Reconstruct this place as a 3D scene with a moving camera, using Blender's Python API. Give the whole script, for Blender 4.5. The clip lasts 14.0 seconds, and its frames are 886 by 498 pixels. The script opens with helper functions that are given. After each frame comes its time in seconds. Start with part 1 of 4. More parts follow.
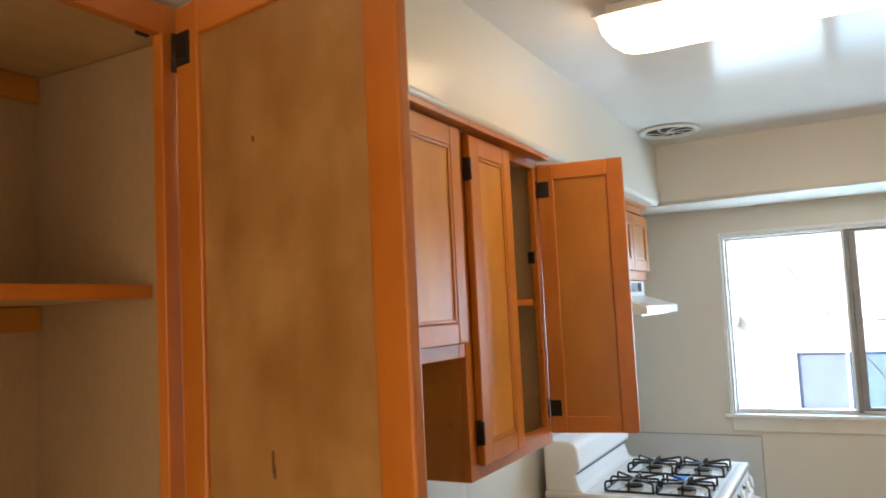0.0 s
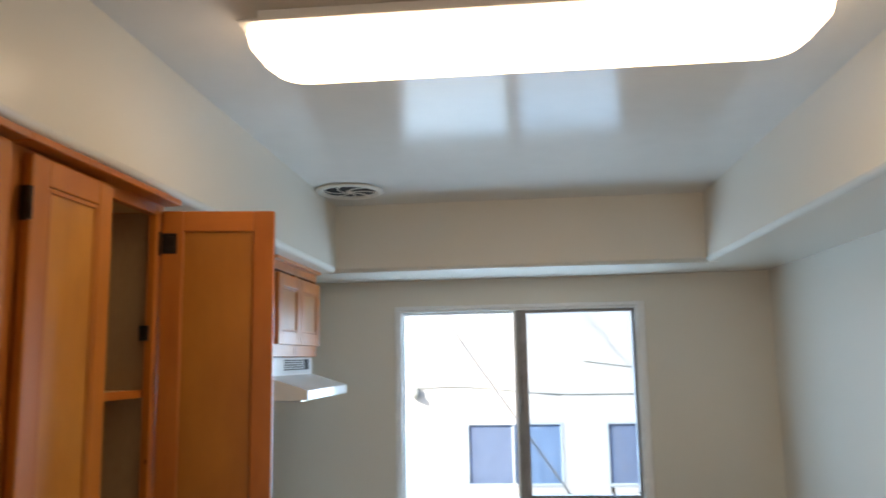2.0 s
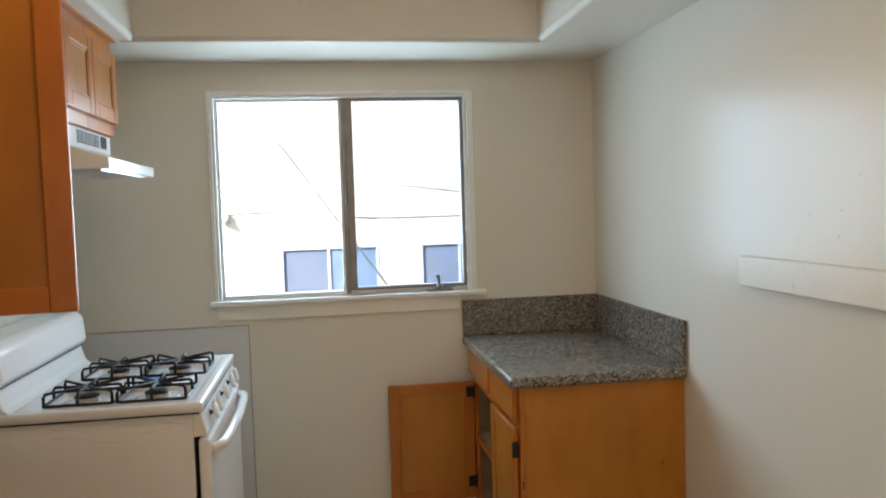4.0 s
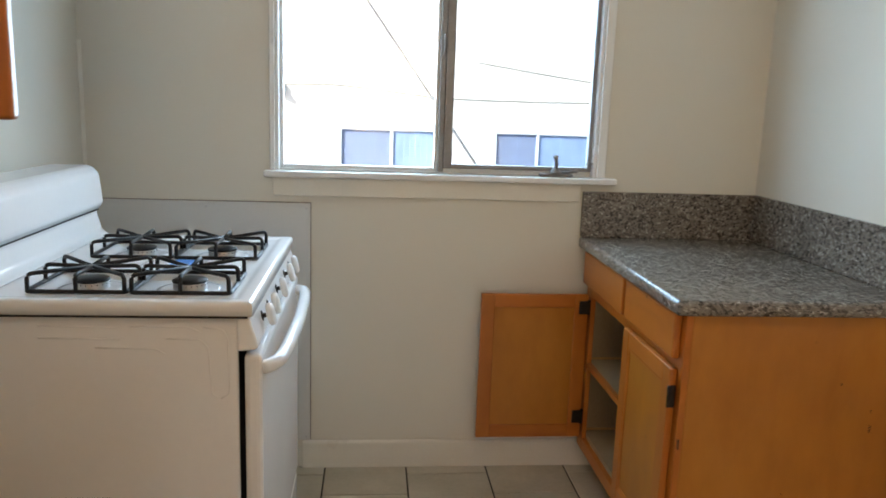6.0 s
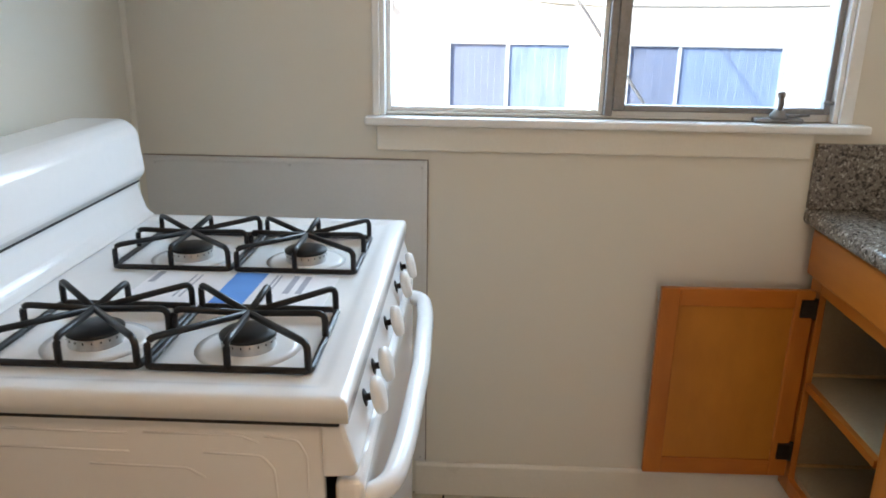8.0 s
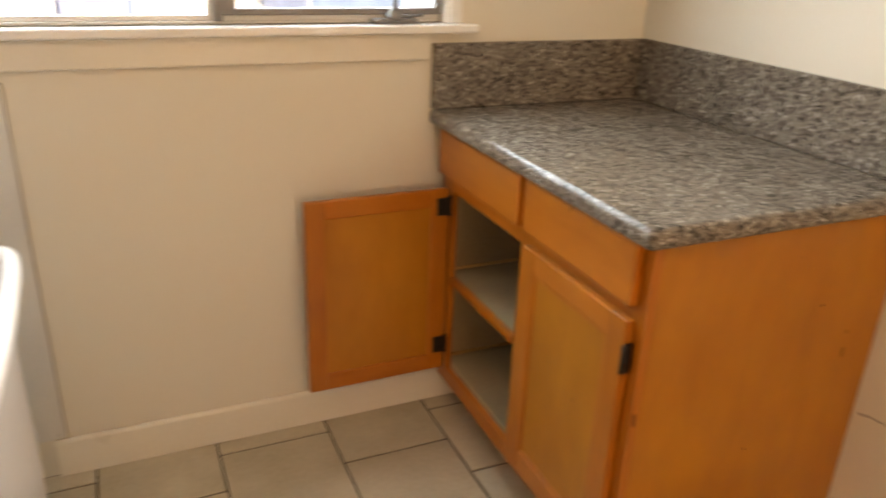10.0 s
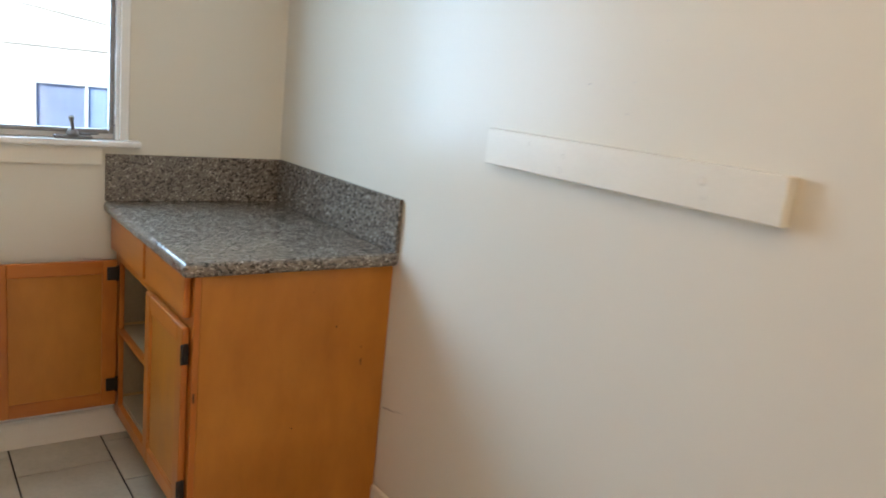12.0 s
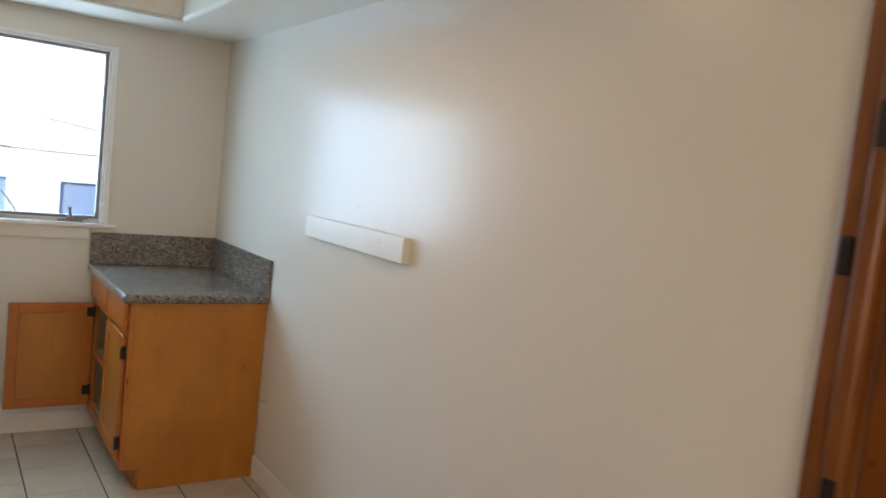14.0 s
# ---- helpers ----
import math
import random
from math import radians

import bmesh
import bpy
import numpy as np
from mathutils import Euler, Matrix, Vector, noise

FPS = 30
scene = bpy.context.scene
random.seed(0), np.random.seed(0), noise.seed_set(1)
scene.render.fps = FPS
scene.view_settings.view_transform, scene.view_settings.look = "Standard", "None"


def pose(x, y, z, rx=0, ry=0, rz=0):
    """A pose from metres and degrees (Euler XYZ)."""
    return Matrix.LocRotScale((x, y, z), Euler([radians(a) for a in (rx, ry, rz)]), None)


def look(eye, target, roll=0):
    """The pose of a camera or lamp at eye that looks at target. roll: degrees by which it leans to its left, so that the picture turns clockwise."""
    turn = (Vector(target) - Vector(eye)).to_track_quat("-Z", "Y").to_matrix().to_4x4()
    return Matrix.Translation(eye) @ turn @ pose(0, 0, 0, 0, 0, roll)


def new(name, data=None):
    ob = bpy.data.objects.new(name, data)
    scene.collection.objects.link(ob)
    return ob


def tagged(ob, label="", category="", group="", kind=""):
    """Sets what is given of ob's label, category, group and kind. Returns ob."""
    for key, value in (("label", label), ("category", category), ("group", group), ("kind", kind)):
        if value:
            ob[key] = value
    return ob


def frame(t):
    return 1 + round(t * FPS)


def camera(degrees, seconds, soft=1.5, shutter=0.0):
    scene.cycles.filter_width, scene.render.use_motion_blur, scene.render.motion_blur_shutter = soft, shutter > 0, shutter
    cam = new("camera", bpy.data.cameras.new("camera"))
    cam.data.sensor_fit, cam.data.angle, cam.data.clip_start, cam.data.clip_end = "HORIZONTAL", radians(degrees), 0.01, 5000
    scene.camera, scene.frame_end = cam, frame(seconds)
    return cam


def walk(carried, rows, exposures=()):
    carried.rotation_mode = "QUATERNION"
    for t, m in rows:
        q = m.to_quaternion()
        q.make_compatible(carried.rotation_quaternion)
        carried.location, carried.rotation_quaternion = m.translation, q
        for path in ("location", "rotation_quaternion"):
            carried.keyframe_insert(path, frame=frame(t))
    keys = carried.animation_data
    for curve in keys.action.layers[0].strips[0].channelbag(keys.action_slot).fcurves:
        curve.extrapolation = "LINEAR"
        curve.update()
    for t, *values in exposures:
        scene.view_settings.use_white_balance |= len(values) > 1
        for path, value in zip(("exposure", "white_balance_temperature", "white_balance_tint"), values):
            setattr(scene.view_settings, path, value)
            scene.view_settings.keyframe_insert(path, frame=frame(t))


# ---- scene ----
cam = camera(60.8, 14.0, soft=1.7, shutter=0.45)
PATH = [
    (0, (0.334, 0.265, 1.714), (-0.605, 2.023, 1.877), -2.8),
    (0.5, (0.317, 0.366, 1.714), (-0.541, 2.162, 1.906), -3.0),
    (1, (0.323, 0.541, 1.716), (-0.417, 2.389, 1.903), -2.1),
    (1.5, (0.331, 0.677, 1.739), (-0.151, 2.608, 1.931), -0.9),
    (2, (0.327, 0.775, 1.791), (0.141, 2.745, 2.08), -1.1),
    (2.5, (0.332, 0.832, 1.78), (0.349, 2.811, 2.066), -1.5),
    (3, (0.33, 0.89, 1.682), (0.473, 2.883, 1.762), -2.0),
    (3.5, (0.308, 0.915, 1.597), (0.572, 2.897, 1.529), -2.1),
    (3.7, (0.278, 0.923, 1.561), (0.591, 2.896, 1.477), -2.1),
    (5.8, (0.117, 1.655, 1.355), (0.291, 3.615, 0.994), 2.3),
    (6, (0.095, 1.752, 1.358), (0.284, 3.707, 0.985), 2.0),
    (6.5, (0.064, 2.012, 1.349), (0.129, 3.966, 0.928), 1.2),
    (7, (0.038, 2.238, 1.368), (-0.046, 4.179, 0.891), 1.0),
    (7.2, (0.02, 2.306, 1.381), (-0.068, 4.241, 0.884), 1.0),
    (9.3, (-0.021, 2.623, 1.343), (0.258, 4.449, 0.575), 0.1),
    (9.5, (0.001, 2.622, 1.332), (0.413, 4.419, 0.557), 0.6),
    (10, (0.086, 2.61, 1.328), (0.846, 4.292, 0.557), 2.2),
    (10.5, (0.145, 2.554, 1.337), (1.217, 4.089, 0.634), 3.9),
    (11, (0.201, 2.316, 1.358), (1.334, 3.852, 0.762), 3.8),
    (11.5, (0.233, 1.973, 1.392), (1.326, 3.573, 0.899), 5.8),
    (12, (0.254, 1.588, 1.415), (1.424, 3.157, 1.002), 6.1),
    (12.5, (0.273, 1.166, 1.442), (1.362, 2.811, 1.113), 6.0),
    (13, (0.266, 0.777, 1.481), (1.223, 2.513, 1.214), 6.9),
    (13.5, (0.216, 0.431, 1.498), (1.262, 2.124, 1.297), 4.9),
    (14, (0.163, 0.095, 1.529), (1.283, 1.743, 1.356), 6.3),
]
walk(cam, [(t, look(eye, target, roll)) for t, eye, target, roll in PATH], [(0, 2.46, 7300, 14), (1.2, 2.16, 6900, 14), (2.4, 1.65, 7000, 15), (3, 1.84, 7600, 15), (3.5, 1.92, 7900, 15), (6, 2.2, 7400, 15), (7.2, 2.15, 7300, 17), (8.4, 2.33, 8200, 20), (9.5, 2.46, 11000, 27), (10, 2.73, 12000, 28), (10.5, 2.83, 10400, 25), (11, 2.78, 7800, 19), (11.5, 2.66, 7300, 16), (12.5, 2.31, 7300, 16), (14, 2.21, 7000, 15)])

# ---- light ----
SUN_ELEV, SUN_AZ = 40.0, 250.0
world = bpy.data.worlds.new("world")
scene.world = world
world.use_nodes = True
sky = world.node_tree.nodes.new("ShaderNodeTexSky")
sky.sky_type, sky.sun_disc = "NISHITA", False
sky.sun_elevation, sky.sun_rotation = radians(SUN_ELEV), radians(SUN_AZ)
world.node_tree.links.new(sky.outputs[0], world.node_tree.nodes["Background"].inputs[0])
world.node_tree.nodes["Background"].inputs[1].default_value = 0.15
sun_data = bpy.data.lights.new("sun", "SUN")
sun_data.energy, sun_data.angle, sun_data.color = 3.6, radians(0.5), (1.0, 0.97, 0.93)
sun = new("sun", sun_data)
s_az, s_el = radians(SUN_AZ), radians(SUN_ELEV)
sun.matrix_world = look((math.sin(s_az) * math.cos(s_el) * 30, math.cos(s_az) * math.cos(s_el) * 30, math.sin(s_el) * 30), (0, 8, 0))
LAMP_GLOW = 1.75
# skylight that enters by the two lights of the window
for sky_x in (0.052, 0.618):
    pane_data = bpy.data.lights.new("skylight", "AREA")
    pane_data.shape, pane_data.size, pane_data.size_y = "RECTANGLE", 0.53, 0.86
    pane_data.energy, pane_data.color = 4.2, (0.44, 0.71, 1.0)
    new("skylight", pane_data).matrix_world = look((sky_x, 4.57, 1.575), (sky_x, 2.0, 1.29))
# warm fill lamp added inside the unseen south window, aimed towards the east wall
fill_data = bpy.data.lights.new("south_fill", "AREA")
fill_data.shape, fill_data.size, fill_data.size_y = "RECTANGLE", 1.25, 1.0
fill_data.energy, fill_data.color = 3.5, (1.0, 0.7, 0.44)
fill = new("south_fill", fill_data)
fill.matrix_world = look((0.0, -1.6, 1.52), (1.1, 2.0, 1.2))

# ---- materials ----
def nodes_of(name):
    m = bpy.data.materials.new(name)
    m.use_nodes = True
    t = m.node_tree
    return m, t, t.nodes["Principled BSDF"], t.nodes.new, t.links.new


def ramp(node, stops):
    while len(node.color_ramp.elements) < len(stops):
        node.color_ramp.elements.new(0.5)
    for e, (p, c) in zip(node.color_ramp.elements, stops):
        e.position, e.color = p, (*c, 1)


def surface(name, low, high, rough=0.5, metal=0.0, scale=6.0, stretch=(1, 1, 1), bump=0.05, fine=120.0, rough_var=0.08,
            spec=0.5, by_object=0.0, coat=0.0, distance=0.004):
    """Two-scale mottled colour between low and high, with fine relief and uneven gloss."""
    m, t, bsdf, node, link = nodes_of(name)
    co, mp = node("ShaderNodeTexCoord"), node("ShaderNodeMapping")
    mp.inputs["Scale"].default_value = stretch
    link(co.outputs["Object"], mp.inputs[0])
    n1, n2 = node("ShaderNodeTexNoise"), node("ShaderNodeTexNoise")
    n1.inputs["Scale"].default_value, n1.inputs["Detail"].default_value = scale, 5
    n2.inputs["Scale"].default_value, n2.inputs["Detail"].default_value = fine, 3
    source = mp.outputs[0]
    if by_object:
        info, vm, add = node("ShaderNodeObjectInfo"), node("ShaderNodeVectorMath"), node("ShaderNodeVectorMath")
        vm.operation, vm.inputs[1].default_value = "MULTIPLY", (37.0, 23.0, 51.0)
        link(info.outputs["Random"], vm.inputs[0])
        add.operation = "ADD"
        link(mp.outputs[0], add.inputs[0]), link(vm.outputs[0], add.inputs[1])
        source = add.outputs[0]
    link(source, n1.inputs[0]), link(source, n2.inputs[0])
    mix = node("ShaderNodeMix")
    mix.data_type = "FLOAT"
    mix.inputs[0].default_value = 0.3
    link(n1.outputs[0], mix.inputs[2]), link(n2.outputs[0], mix.inputs[3])
    cr = node("ShaderNodeValToRGB")
    ramp(cr, [(0.32, low), (0.68, high)])
    link(mix.outputs[0], cr.inputs[0])
    colour = cr.outputs[0]
    if by_object:
        hsv, mr = node("ShaderNodeHueSaturation"), node("ShaderNodeMapRange")
        mr.inputs[3].default_value, mr.inputs[4].default_value = 1 - by_object, 1 + by_object
        link(info.outputs["Random"], mr.inputs[0]), link(mr.outputs[0], hsv.inputs["Value"]), link(colour, hsv.inputs["Color"])
        colour = hsv.outputs[0]
    link(colour, bsdf.inputs["Base Color"])
    rr = node("ShaderNodeMapRange")
    rr.inputs[3].default_value, rr.inputs[4].default_value = max(0.02, rough - rough_var), rough + rough_var
    link(n1.outputs[0], rr.inputs[0]), link(rr.outputs[0], bsdf.inputs["Roughness"])
    bsdf.inputs["Metallic"].default_value = metal
    bsdf.inputs["Specular IOR Level"].default_value = spec
    bsdf.inputs["Coat Weight"].default_value = coat
    bsdf.inputs["Coat Roughness"].default_value = 0.2
    if bump:
        b = node("ShaderNodeBump")
        b.inputs["Strength"].default_value, b.inputs["Distance"].default_value = bump, distance
        link(mix.outputs[0], b.inputs["Height"]), link(b.outputs[0], bsdf.inputs["Normal"])
    return m


def painted(name, low, high, rough, spec):
    """Rolled wall paint: an even coat with wide, faint drifts of tone and a fine orange-peel relief."""
    m, t, bsdf, node, link = nodes_of(name)
    co, n1, n2 = node("ShaderNodeTexCoord"), node("ShaderNodeTexNoise"), node("ShaderNodeTexNoise")
    n1.inputs["Scale"].default_value, n1.inputs["Detail"].default_value = 0.9, 0
    n2.inputs["Scale"].default_value, n2.inputs["Detail"].default_value = 160.0, 1
    link(co.outputs["Object"], n1.inputs[0]), link(co.outputs["Object"], n2.inputs[0])
    cr, b = node("ShaderNodeValToRGB"), node("ShaderNodeBump")
    ramp(cr, [(0.0, low), (1.0, high)])
    link(n1.outputs[0], cr.inputs[0]), link(cr.outputs[0], bsdf.inputs["Base Color"])
    bsdf.inputs["Roughness"].default_value, bsdf.inputs["Specular IOR Level"].default_value = rough, spec
    b.inputs["Strength"].default_value, b.inputs["Distance"].default_value = 0.03, 0.001
    link(n2.outputs[0], b.inputs["Height"]), link(b.outputs[0], bsdf.inputs["Normal"])
    return m


def wood(name, dark, light, grain, rough=0.36, coat=0.15, var=0.07):
    """Stained wood: long grain streaks along one axis, blotches of stain, a soft varnish."""
    m, t, bsdf, node, link = nodes_of(name)
    co, info = node("ShaderNodeTexCoord"), node("ShaderNodeObjectInfo")
    vm, add, mp = node("ShaderNodeVectorMath"), node("ShaderNodeVectorMath"), node("ShaderNodeMapping")
    vm.operation, vm.inputs[1].default_value = "MULTIPLY", (13.0, 29.0, 17.0)
    add.operation = "ADD"
    link(info.outputs["Random"], vm.inputs[0]), link(co.outputs["Object"], add.inputs[0]), link(vm.outputs[0], add.inputs[1])
    link(add.outputs[0], mp.inputs[0])
    mp.inputs["Scale"].default_value = grain
    n1, n2, n3 = (node("ShaderNodeTexNoise") for _ in range(3))
    n1.inputs["Scale"].default_value, n1.inputs["Detail"].default_value, n1.inputs["Distortion"].default_value = 5.0, 6, 0.4
    n2.inputs["Scale"].default_value, n2.inputs["Detail"].default_value = 55.0, 3
    n3.inputs["Scale"].default_value, n3.inputs["Detail"].default_value = 7.0, 6
    blotch = node("ShaderNodeMapping")
    blotch.inputs["Scale"].default_value = [max(0.45, min(1.3, g)) for g in grain]
    link(add.outputs[0], blotch.inputs[0])
    link(mp.outputs[0], n1.inputs[0]), link(mp.outputs[0], n2.inputs[0]), link(blotch.outputs[0], n3.inputs[0])
    a, b = node("ShaderNodeMix"), node("ShaderNodeMix")
    a.inputs[0].default_value, b.inputs[0].default_value = 0.18, 0.66
    link(n1.outputs[0], a.inputs[2]), link(n2.outputs[0], a.inputs[3])
    link(a.outputs[0], b.inputs[2]), link(n3.outputs[0], b.inputs[3])
    cr, hsv, mr = node("ShaderNodeValToRGB"), node("ShaderNodeHueSaturation"), node("ShaderNodeMapRange")
    ramp(cr, [(0.34, dark), (0.65, light)])
    link(b.outputs[0], cr.inputs[0])
    mr.inputs[3].default_value, mr.inputs[4].default_value = 1 - var, 1 + var
    link(info.outputs["Random"], mr.inputs[0]), link(mr.outputs[0], hsv.inputs["Value"]), link(cr.outputs[0], hsv.inputs["Color"])
    # a few small dark knots and dents
    vo, k = node("ShaderNodeTexVoronoi"), node("ShaderNodeMapping")
    k.inputs["Scale"].default_value = (7.0, 7.0, 4.5)
    link(add.outputs[0], k.inputs[0]), link(k.outputs[0], vo.inputs[0])
    vo.inputs["Scale"].default_value = 1.0
    kr, km = node("ShaderNodeMapRange"), node("ShaderNodeMix")
    kr.inputs[1].default_value, kr.inputs[2].default_value, kr.inputs[3].default_value, kr.inputs[4].default_value = 0.014, 0.04, 0.85, 0.0
    link(vo.outputs["Distance"], kr.inputs[0])
    km.data_type = "RGBA"
    km.inputs[7].default_value = (*[c * 0.25 for c in dark], 1)
    link(kr.outputs[0], km.inputs[0]), link(hsv.outputs[0], km.inputs[6])
    link(km.outputs[2], bsdf.inputs["Base Color"])
    rr = node("ShaderNodeMapRange")
    rr.inputs[3].default_value, rr.inputs[4].default_value = rough - 0.08, rough + 0.1
    link(n3.outputs[0], rr.inputs[0]), link(rr.outputs[0], bsdf.inputs["Roughness"])
    bsdf.inputs["Coat Weight"].default_value, bsdf.inputs["Coat Roughness"].default_value = coat, 0.25
    bp = node("ShaderNodeBump")
    bp.inputs["Strength"].default_value, bp.inputs["Distance"].default_value = 0.12, 0.002
    link(a.outputs[0], bp.inputs["Height"]), link(bp.outputs[0], bsdf.inputs["Normal"])
    return m


def granite(name):
    m, t, bsdf, node, link = nodes_of(name)
    co = node("ShaderNodeTexCoord")
    v1, v2, n = node("ShaderNodeTexVoronoi"), node("ShaderNodeTexVoronoi"), node("ShaderNodeTexNoise")
    warp, va = node("ShaderNodeTexNoise"), node("ShaderNodeVectorMath")
    warp.inputs["Scale"].default_value = 60.0
    va.operation = "MULTIPLY_ADD"
    va.inputs[1].default_value = (0.012, 0.012, 0.012)
    link(co.outputs["Object"], warp.inputs[0]), link(warp.outputs["Color"], va.inputs[0]), link(co.outputs["Object"], va.inputs[2])
    v1.inputs["Scale"].default_value, v2.inputs["Scale"].default_value = 140.0, 300.0
    n.inputs["Scale"].default_value, n.inputs["Detail"].default_value = 14.0, 4
    for x in (v1, v2, n):
        link(va.outputs[0], x.inputs[0])
    s1, s2 = node("ShaderNodeSeparateColor"), node("ShaderNodeSeparateColor")
    link(v1.outputs["Color"], s1.inputs[0]), link(v2.outputs["Color"], s2.inputs[0])
    mx, my = node("ShaderNodeMix"), node("ShaderNodeMix")
    mx.inputs[0].default_value, my.inputs[0].default_value = 0.35, 0.22
    link(s1.outputs[0], mx.inputs[2]), link(s2.outputs[1], mx.inputs[3])
    link(mx.outputs[0], my.inputs[2]), link(n.outputs[0], my.inputs[3])
    cr = node("ShaderNodeValToRGB")
    ramp(cr, [(0.2, (0.028, 0.024, 0.021)), (0.36, (0.1, 0.084, 0.07)), (0.52, (0.25, 0.215, 0.18)), (0.66, (0.13, 0.108, 0.09)), (0.82, (0.46, 0.43, 0.39))])
    link(my.outputs[0], cr.inputs[0]), link(cr.outputs[0], bsdf.inputs["Base Color"])
    bsdf.inputs["Roughness"].default_value = 0.17
    b = node("ShaderNodeBump")
    b.inputs["Strength"].default_value, b.inputs["Distance"].default_value = 0.06, 0.001
    link(my.outputs[0], b.inputs["Height"]), link(b.outputs[0], bsdf.inputs["Normal"])
    return m


def lamp_material(name, colour, strength):
    m, t, bsdf, node, link = nodes_of(name)
    bsdf.inputs["Base Color"].default_value = (0.9, 0.9, 0.88, 1)
    bsdf.inputs["Emission Color"].default_value = (*colour, 1)
    bsdf.inputs["Emission Strength"].default_value = strength
    bsdf.inputs["Roughness"].default_value = 0.3
    return m


def glass(name, tint=(1, 1, 1), rough=0.0):
    m, t, bsdf, node, link = nodes_of(name)
    tr, gl, mx, lw = node("ShaderNodeBsdfTransparent"), node("ShaderNodeBsdfGlossy"), node("ShaderNodeMixShader"), node("ShaderNodeFresnel")
    lw.inputs[0].default_value = 1.45
    tr.inputs[0].default_value, gl.inputs["Roughness"].default_value = (*tint, 1), rough
    link(lw.outputs[0], mx.inputs[0]), link(tr.outputs[0], mx.inputs[1]), link(gl.outputs[0], mx.inputs[2])
    link(mx.outputs[0], t.nodes["Material Output"].inputs[0])
    return m


WALL = painted("wall_paint", (0.725, 0.69, 0.606), (0.745, 0.71, 0.626), 0.24, 0.26)
CEIL = surface("ceiling_paint", (0.70, 0.68, 0.63), (0.76, 0.74, 0.69), rough=0.15, scale=1.6, bump=0.07, fine=14, rough_var=0.03, spec=0.048)
TRIM = surface("trim_paint", (0.73, 0.695, 0.61), (0.8, 0.765, 0.68), rough=0.3, scale=5, bump=0.05)
SASH = surface("sash_metal", (0.19, 0.185, 0.185), (0.32, 0.31, 0.31), rough=0.45, metal=0.35, scale=9, bump=0.04)
PANEL = surface("sheet_panel", (0.64, 0.64, 0.62), (0.69, 0.69, 0.67), rough=0.3, scale=3, bump=0.04)
WOOD = wood("stained_maple", (0.39, 0.109, 0.013), (0.53, 0.168, 0.024), (6, 6, 0.7), rough=0.36, coat=0.1)
WOOD_H = wood("stained_maple_cross", (0.42, 0.114, 0.013), (0.56, 0.174, 0.025), (0.7, 0.7, 6), rough=0.34, coat=0.14)
DARKWOOD = surface("gouged_wood", (0.05, 0.02, 0.006), (0.1, 0.04, 0.012), rough=0.7, scale=60, bump=0.1)
DOORWOOD = wood("dark_stained_wood", (0.15, 0.043, 0.007), (0.24, 0.078, 0.014), (6, 6, 0.7))
PLY = wood("stained_ply", (0.39, 0.133, 0.013), (0.52, 0.198, 0.025), (3.2, 3.2, 0.7), rough=0.36, coat=0.15)
# golden ply of the closed wall doors, lightened with lamplight in its colour
GOLD_LIT = wood("golden_lit_ply", (0.52, 0.205, 0.028), (0.65, 0.29, 0.048), (3.0, 3.0, 0.7), rough=0.34, coat=0.12)
# lighter copy of the stained maple, lamplight put into the colour
FRONT_LIT = wood("lamplit_maple", (0.46, 0.145, 0.018), (0.60, 0.215, 0.032), (6, 6, 0.7), rough=0.36, coat=0.1)
RAWPLY = wood("worn_ply", (0.27, 0.112, 0.024), (0.45, 0.235, 0.078), (3.4, 3.4, 1.1), rough=0.42, coat=0.05)
CAULK = surface("aged_caulk", (0.26, 0.23, 0.2), (0.36, 0.32, 0.28), rough=0.7, scale=20, bump=0.05)
PALE = surface("pale_lining", (0.36, 0.275, 0.17), (0.47, 0.375, 0.245), rough=0.5, scale=4, bump=0.04)
BARE = surface("cabinet_lining", (0.36, 0.225, 0.11), (0.47, 0.315, 0.165), rough=0.55, scale=4, stretch=(1, 1, 0.3), bump=0.05)
SHELF = wood("shelf_wood", (0.5, 0.3, 0.12), (0.62, 0.42, 0.2), (9, 0.8, 9), rough=0.5, coat=0.0)
BRONZE = surface("dark_bronze", (0.018, 0.013, 0.011), (0.04, 0.03, 0.024), rough=0.45, metal=0.5, scale=30, bump=0.03)
GRANITE = granite("speckled_granite")
ENAMEL = surface("white_enamel", (0.83, 0.83, 0.83), (0.87, 0.87, 0.87), rough=0.12, scale=3, bump=0.006, fine=60, rough_var=0.04)
KNOB = surface("white_plastic", (0.78, 0.77, 0.74), (0.83, 0.82, 0.79), rough=0.3, scale=8, bump=0.02)
IRON = surface("black_enamel_iron", (0.008, 0.008, 0.009), (0.022, 0.022, 0.023), rough=0.34, scale=40, bump=0.08, fine=400, spec=0.3)
ALU = surface("cast_aluminium", (0.5, 0.5, 0.5), (0.66, 0.65, 0.63), rough=0.35, metal=0.9, scale=30, bump=0.03)
DARK = surface("dark_void", (0.012, 0.012, 0.012), (0.025, 0.024, 0.023), rough=0.8, scale=10, bump=0.0)
TILE = surface("ceramic_tile", (0.43, 0.378, 0.28), (0.56, 0.50, 0.395), rough=0.32, scale=7, bump=0.06, fine=70, by_object=0.05)
GROUT = surface("dark_grout", (0.02, 0.015, 0.011), (0.045, 0.034, 0.025), rough=0.9, scale=30, bump=0.2)
PAPER = surface("printed_paper", (0.78, 0.76, 0.78), (0.84, 0.82, 0.84), rough=0.5, scale=20, bump=0.01)
BLUE = surface("blue_ink", (0.07, 0.26, 0.66), (0.1, 0.32, 0.74), rough=0.5, scale=20, bump=0.0)
